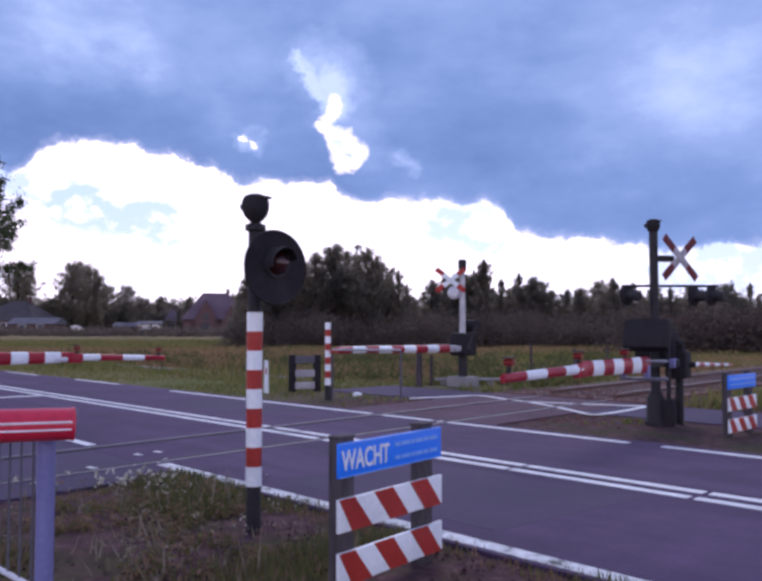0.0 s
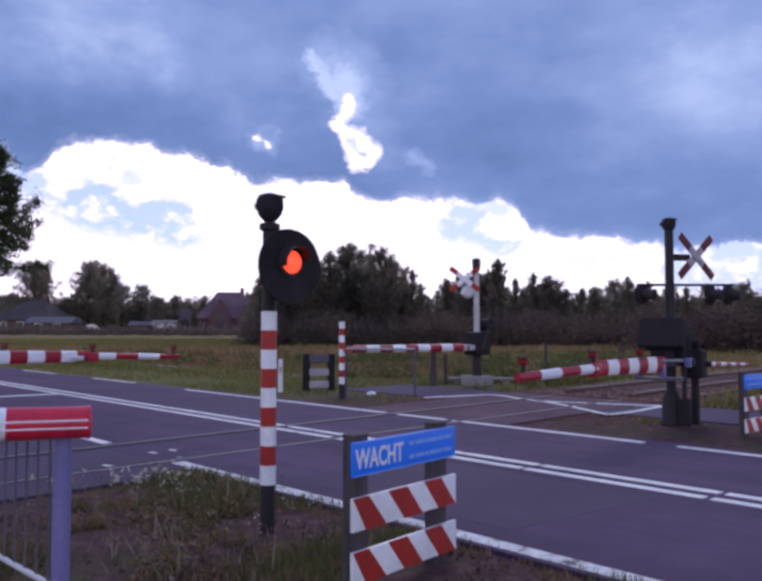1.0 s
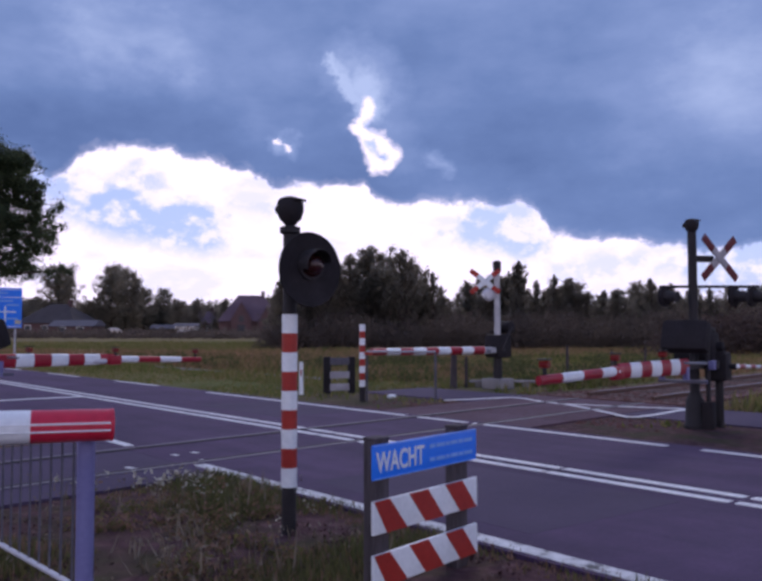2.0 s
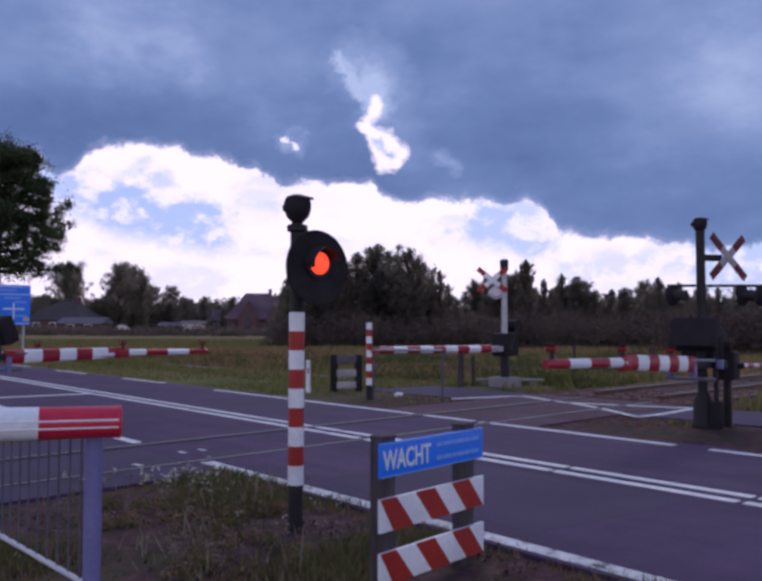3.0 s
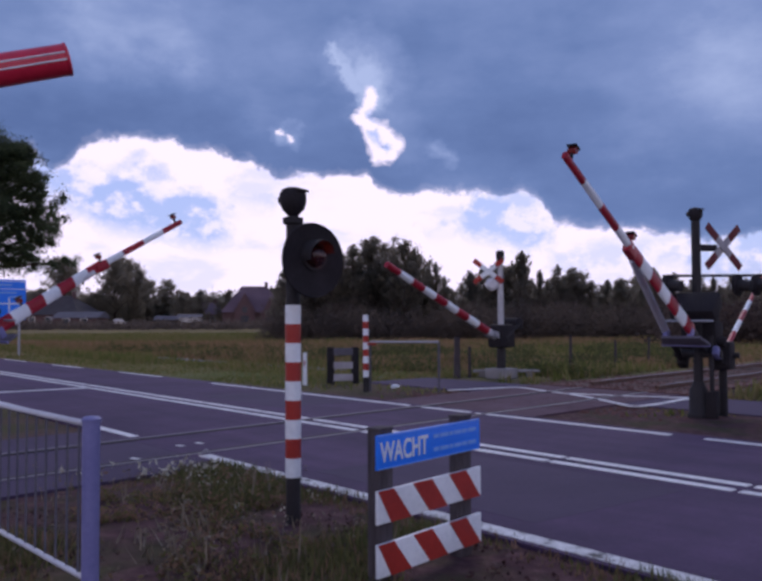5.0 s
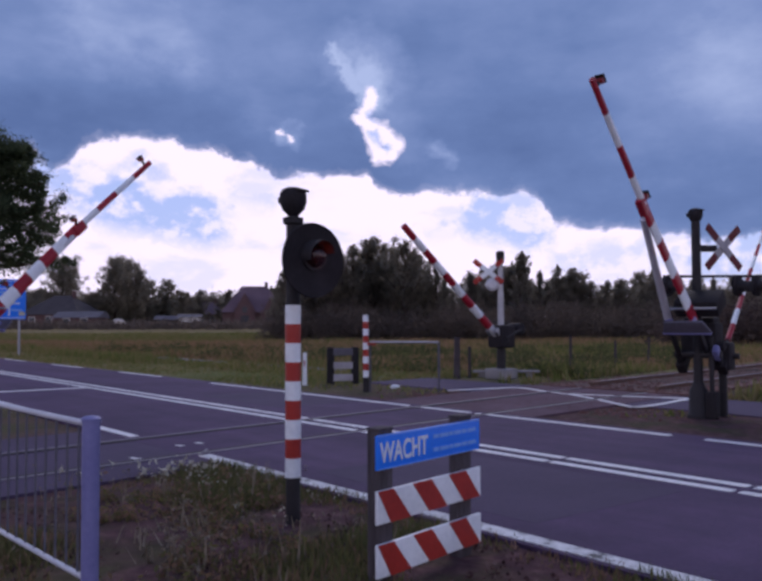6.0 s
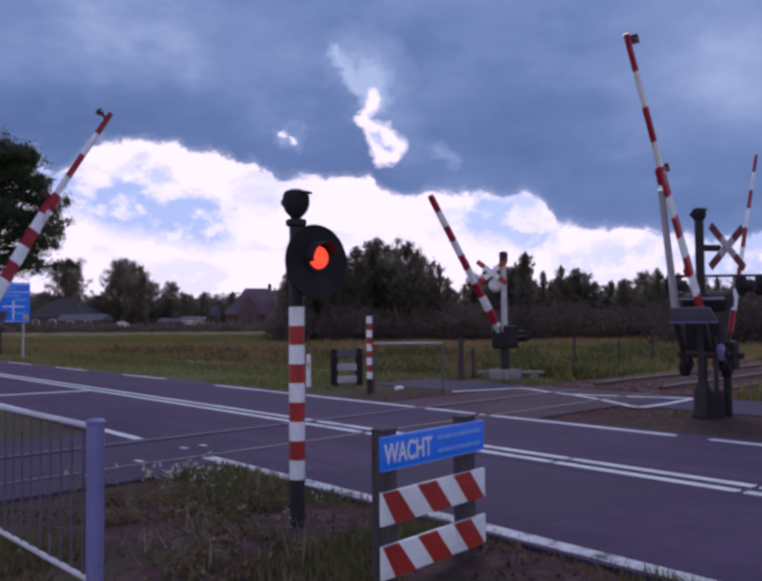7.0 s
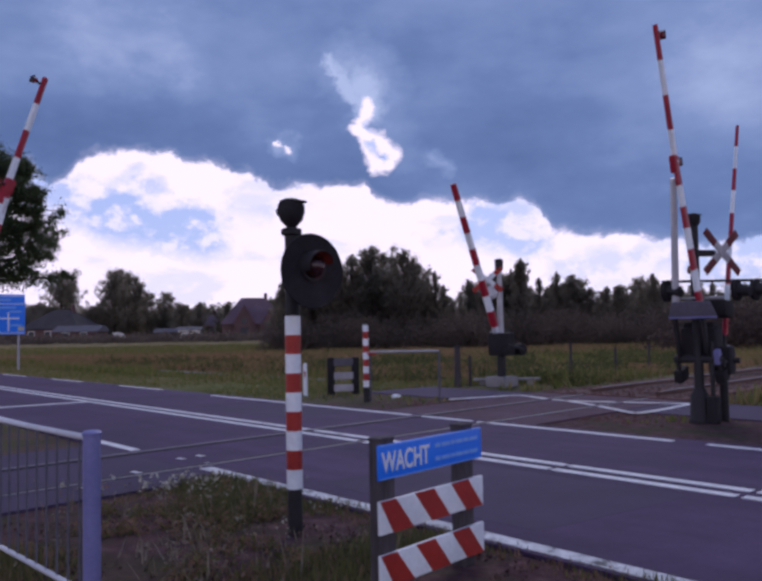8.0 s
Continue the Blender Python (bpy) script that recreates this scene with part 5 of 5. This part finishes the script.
def blades(name, spots, mat, lean=0.5, seed=1, wide=0.012):
    """Grass blades as slim bent triangles; spots: x, y, z, height."""
    g = np.random.default_rng(seed)
    p = np.array(spots)
    n = len(p)
    a = g.uniform(0, 2 * math.pi, n)
    w = wide * g.uniform(0.6, 1.4, n) * (0.5 + p[:, 3])
    dx, dy = np.cos(a) * w, np.sin(a) * w
    b = g.uniform(0, 2 * math.pi, n)
    k = g.uniform(0, lean, n) * p[:, 3]
    z = np.zeros(n)
    v0 = np.stack([p[:, 0] - dx, p[:, 1] - dy, p[:, 2] - 0.01 + z], 1)
    v1 = np.stack([p[:, 0] + dx, p[:, 1] + dy, p[:, 2] - 0.01 + z], 1)
    v2 = np.stack([p[:, 0] + np.cos(b) * k, p[:, 1] + np.sin(b) * k, p[:, 2] + p[:, 3] * np.sqrt(np.maximum(0.1, 1 - (k / p[:, 3]) ** 2))], 1)
    me = bpy.data.meshes.new(name)
    me.from_pydata(np.stack([v0, v1, v2], 1).reshape(-1, 3).tolist(), [], np.arange(3 * n).reshape(n, 3).tolist())
    me.materials.append(mat)
    return me


def build_grass():
    g = random.Random(9)
    spots, stalks, heads = [], [], []
    # near verge between the footpath, the deck and the road
    fresh = []
    while len(spots) + len(fresh) < 70000:
        s, n = g.uniform(-7.3, 5.0), g.uniform(1.2, 4.13)
        k = noise.noise(Vector((s * 0.9, n * 0.9, 0.3)))
        edge = min(n - 1.2, 4.13 - n, (s + 7.3) * 0.7)
        x_y = rp(s, n)
        if math.hypot(x_y[0] + 0.63, x_y[1] - 5.75) < 0.15 or g.random() > 0.12 + 2.0 * k + (0.4 if s > -3.2 else 0) + (0.35 if edge < 0.35 else 0):
            continue
        x, y = rp(s, n)
        tuft = (x, y, 0.0, g.uniform(0.02, 0.075) * (1.5 if k > 0.15 else 1.0))
        (fresh if g.random() < 0.02 + 1.6 * k + (0.35 if s > -2.6 else 0) + (0.3 if n > 3.2 else 0) else spots).append(tuft)
    for _ in range(110):
        s, n = g.uniform(-7.0, -0.5), g.uniform(1.25, 3.9)
        x, y = rp(s, n)
        if noise.noise(Vector((s * 0.7, n * 0.7, 5.0))) < 0.02 or (abs(x - 0.3) < 0.65 and y < 4.9):
            continue
        h = g.uniform(0.15, 0.38)
        for q in range(3):
            stalks.append((x + g.gauss(0, 0.02), y + g.gauss(0, 0.02), 0, h * g.uniform(0.7, 1.0)))
        if g.random() < 0.12:
            heads.append((x, y, h * 0.85, 0.02))
    for _ in range(14):
        s, n = g.uniform(-7.3, -4.6), g.uniform(3.0, 3.95)
        x, y = rp(s, n)
        heads.append((x, y, g.uniform(0.04, 0.12), 0.03))
    tagged(part("verge_grass", blades("verge_grass", spots, M_GRASS, 0.95, 1, 0.014), None), "short brown-green verge grass", "grass", kind="stuff")
    tagged(part("green_verge_grass", blades("green_verge_grass", fresh, M_TUFT, 0.95, 6, 0.014), None), "green grass tufts on the verge", "grass", kind="stuff")
    tagged(part("dry_stalks", blades("dry_stalks", stalks, M_STALK, 0.4, 2, 0.010), None), "pale dry weed stalks on the verge", "weeds", kind="stuff")
    tagged(part("flower_heads", leaf_mesh("flower_heads", heads, 0.014, 7, 0.8, M_FLOWER, 8), None), "small pale flower heads in the verge", "flowers", kind="stuff")
    # a pale flowering patch near the deck, dry weeds near the signal, and litter on the soil
    patch, litter = [], []
    for _ in range(32):
        x, y = g.gauss(-1.95, 0.42), g.gauss(7.62, 0.16)
        patch.append((x, y, g.uniform(0.02, 0.10), 0.035))
    tagged(part("flower_patch", leaf_mesh("flower_patch", patch, 0.026, 6, 0.7, M_FLOWER, 31), None), "pale flowering weeds at the verge's far end", "flowers", kind="stuff")
    dry = []
    for cx, cy, rr, h0, cnt in ((-1.27, 5.55, 0.10, 0.34, 26), (-1.10, 4.95, 0.30, 0.20, 110), (-1.45, 5.25, 0.28, 0.16, 80), (-0.25, 5.55, 0.35, 0.12, 60), (-2.2, 6.9, 0.5, 0.12, 70)):
        for _ in range(cnt // 2):
            dry.append((g.gauss(cx, rr), g.gauss(cy, rr * 0.8), 0.0, h0 * g.uniform(0.4, 1.1)))
    tagged(part("dry_weeds", blades("dry_weeds", dry, M_STALK, 0.6, 33, 0.018), None), "clumps of pale dry weeds on the soil", "weeds", kind="stuff")
    sprays = [(x, y, h * g.uniform(0.5, 1.0), 0.03) for x, y, _, h in dry[::2]]
    tagged(part("dry_weed_leaves", leaf_mesh("dry_weed_leaves", sprays, 0.016, 5, 0.8, M_STALK, 35), None), "withered pale leaves on dry weeds", "weeds", kind="stuff")
    for _ in range(3600):
        s, n = g.uniform(-7.2, 1.5), g.uniform(1.2, 4.05)
        x, y = rp(s, n)
        if noise.noise(Vector((x * 1.7, y * 1.7, 2.2))) > 0.05:
            litter.append((x, y, 0.012, 0.02))
    tagged(part("leaf_litter", leaf_mesh("leaf_litter", litter, 0.016, 3, 0.6, M_LITTER, 37), None), "dead leaves and crumbs of soil on the verge", "litter", kind="stuff")
    # low leafy weeds in the verge
    weeds = []
    for _ in range(2200):
        s, n = g.uniform(-7.0, 4.5), g.uniform(1.3, 3.9)
        x, y = rp(s, n)
        if (abs(x - 0.3) < 0.6 and y < 4.8) or math.hypot(x + 0.63, y - 5.75) < 0.28 or noise.noise(Vector((x * 1.1, y * 0.8, 3.3))) < 0.16:
            continue
        weeds.append((x, y, g.uniform(0.0, 0.05), g.uniform(0.04, 0.11)))
    tagged(part("verge_weeds", leaf_mesh("verge_weeds", weeds, 0.020, 30, 0.55, M_GRASS, 14), None), "low leafy weeds on the verge", "weeds", kind="stuff")
    # the meadow beyond the road
    green, russet = [], []
    while len(green) + len(russet) < 150000:
        d = 12 + 80 * g.random() ** 1.25
        u = g.uniform(-0.62, 0.60)
        x, y = u * d, d
        n = x * UN.x + y * UN.y
        s = x * US.x + y * US.y
        if n < 9.65 or (14.0 < n < 14.75 and -31 < s < -18.3) or (11.9 < n < 14.2 and s > -14.7) or abs(s - track_s(n)) < 2.3:
            continue
        k = noise.noise(Vector((x * 0.25, y * 0.25, 1.3)))
        tall = 0.10 if n < 12 else 0.26
        if n < 12 and s > -15 and g.random() < 0.60 + k:
            continue
        if math.hypot((x - 3.15) / 1.3, y - 19.8) < 1.0:
            continue
        if math.hypot(x - 3, y - 14) < 6 and g.random() < 0.6:
            continue
        spot = (x, y, land(x, y), tall * g.uniform(0.35, 1.2) * (1 + 1.1 * k))
        edge = d + 14 * noise.noise(Vector((x * 0.06, y * 0.10, 4.0)))
        (russet if (n > 14.5 and 22 < edge < 60 and g.random() < 0.35 + 1.6 * noise.noise(Vector((x * 0.05, y * 0.16, 8.0))) + 0.45 * (edge > 30)) else green).append(spot)
    # dark leafy weeds and low bushes in drifts between the path and the dry grass
    drift, reed = [], []
    for _ in range(5200):
        d = 15 + 26 * g.random()
        u = g.uniform(-0.5, 0.42)
        x, y = u * d, d
        n, s = x * UN.x + y * UN.y, x * US.x + y * US.y
        k = noise.noise(Vector((x * 0.35, y * 0.5, 6.0)))
        if n < 14.8 or math.hypot((x - 3.15) / 1.3, y - 19.8) < 1.1 or abs(s - track_s(n)) < 2.4 or k < 0.10 - 0.20 * (d < 24 and u > 0.05):
            continue
        drift.append((x, y, g.uniform(0.03, 0.22), g.uniform(0.14, 0.30)))
        if g.random() < 0.25:
            reed.append((x, y, 0.0, g.uniform(0.35, 0.75)))
    tagged(part("meadow_weeds", leaf_mesh("meadow_weeds", drift, 0.050, 26, 0.6, M_WEED, 41), None), "dark leafy weeds in the meadow", "weeds", kind="stuff")
    tagged(part("meadow_stems", blades("meadow_stems", reed, M_RUSSET, 0.5, 43, 0.020), None), "tall dry stems in the meadow", "grass", kind="stuff")
    tagged(part("meadow_grass", blades("meadow_grass", green, M_FIELD, 0.8, 3, 0.045), None), "green meadow grass", "grass", kind="stuff")
    tagged(part("dry_meadow_grass", blades("dry_meadow_grass", russet, M_RUSSET, 0.8, 5, 0.050), None), "dry russet meadow grass", "grass", kind="stuff")


build_grass()


# ---------------------------------------------------------------- what moves
def motions():
    # arm angles in degrees by time
    def lift(ob, z, rows):
        walk(ob, [(t, pose(0, 0, z, 0, -a, 0)) for t, a in rows])

    lift(arm_far_lane, RB_Z, [(0, 0), (1.5, 0), (2.6, 0), (2.8, 0.4), (3.0, 1.8), (3.2, 3.4), (3.5, 6.5), (4.0, 13.4), (4.5, 20.9), (5.0, 28.2), (5.5, 35.5), (6.0, 42.8), (6.5, 50.1), (7.0, 57.6), (7.5, 66.2), (8.0, 74.6)])
    lift(arm_near_lane, FL_Z, [(0, -1.4), (1.5, -1.4), (2.8, -1.2), (3.1, 1.0), (3.5, 6.4), (4.0, 13.6), (4.5, 21.2), (5.0, 28.5), (5.5, 36.0), (6.0, 43.2), (6.5, 50.3), (7.0, 57.1), (7.5, 64.2), (8.0, 71.8)])
    lift(arm_near_path, NB_Z, [(0, -0.8), (1.5, -0.8), (2.9, -0.8), (3.0, -0.8), (3.2, -0.1), (3.5, 1.5), (3.8, 4.0), (4.0, 5.9), (4.2, 7.8), (4.5, 10.5), (4.7, 12.9), (5.2, 19), (5.8, 29), (6.5, 42), (7.2, 55), (8.0, 68)])
    lift(arm_far_path, MB_Z, [(0, 0.5), (1.5, 0.5), (3.0, 0.5), (3.2, 1.2), (3.5, 3.4), (4.0, 9.3), (4.5, 16.3), (5.0, 23.7), (5.5, 30.4), (6.0, 37.5), (6.5, 44.8), (7.0, 52.2), (7.5, 59.8), (8.0, 67.3)])
    lift(arm_path_near_track, FR_Z, [(0, -2.3), (1.5, -2.3), (3.0, -2.0), (3.5, 2.5), (4.0, 10), (4.5, 18.0), (5.5, 28.5), (6.0, 34), (6.5, 39.1), (7.0, 54.5), (7.5, 61), (8.0, 67.4)])
    # the signal's lamp drum: glowing side out while lit
    lit = [(0.45, 0.53), (0.97, 1.24), (1.75, 1.9), (2.4, 2.55), (2.97, 3.24), (3.67, 3.90), (4.37, 4.54),
           (5.05, 5.25), (5.77, 5.92), (6.37, 6.54), (6.97, 7.24), (7.77, 7.92)]
    rows, yaw = [(0.0, 180.0)], 180.0

    def drum(t, a):
        rows.append((t, a))

    for a, b in lit:
        for i, q in enumerate((180, 120, 60, 0)):
            drum(a - (3 - i) / 30, q)
        for i, q in enumerate((0, 60, 120, 180)):
            drum(b + i / 30, q)
    drum(8.0, 180)
    seen, clean = set(), []
    for t, a in sorted(rows, key=lambda r: r[0]):
        if frame(t) not in seen:
            seen.add(frame(t))
            clean.append((t, pose(0.270, 0, 1.912, 0, 0, a)))
    walk(lamp, clean)


motions()
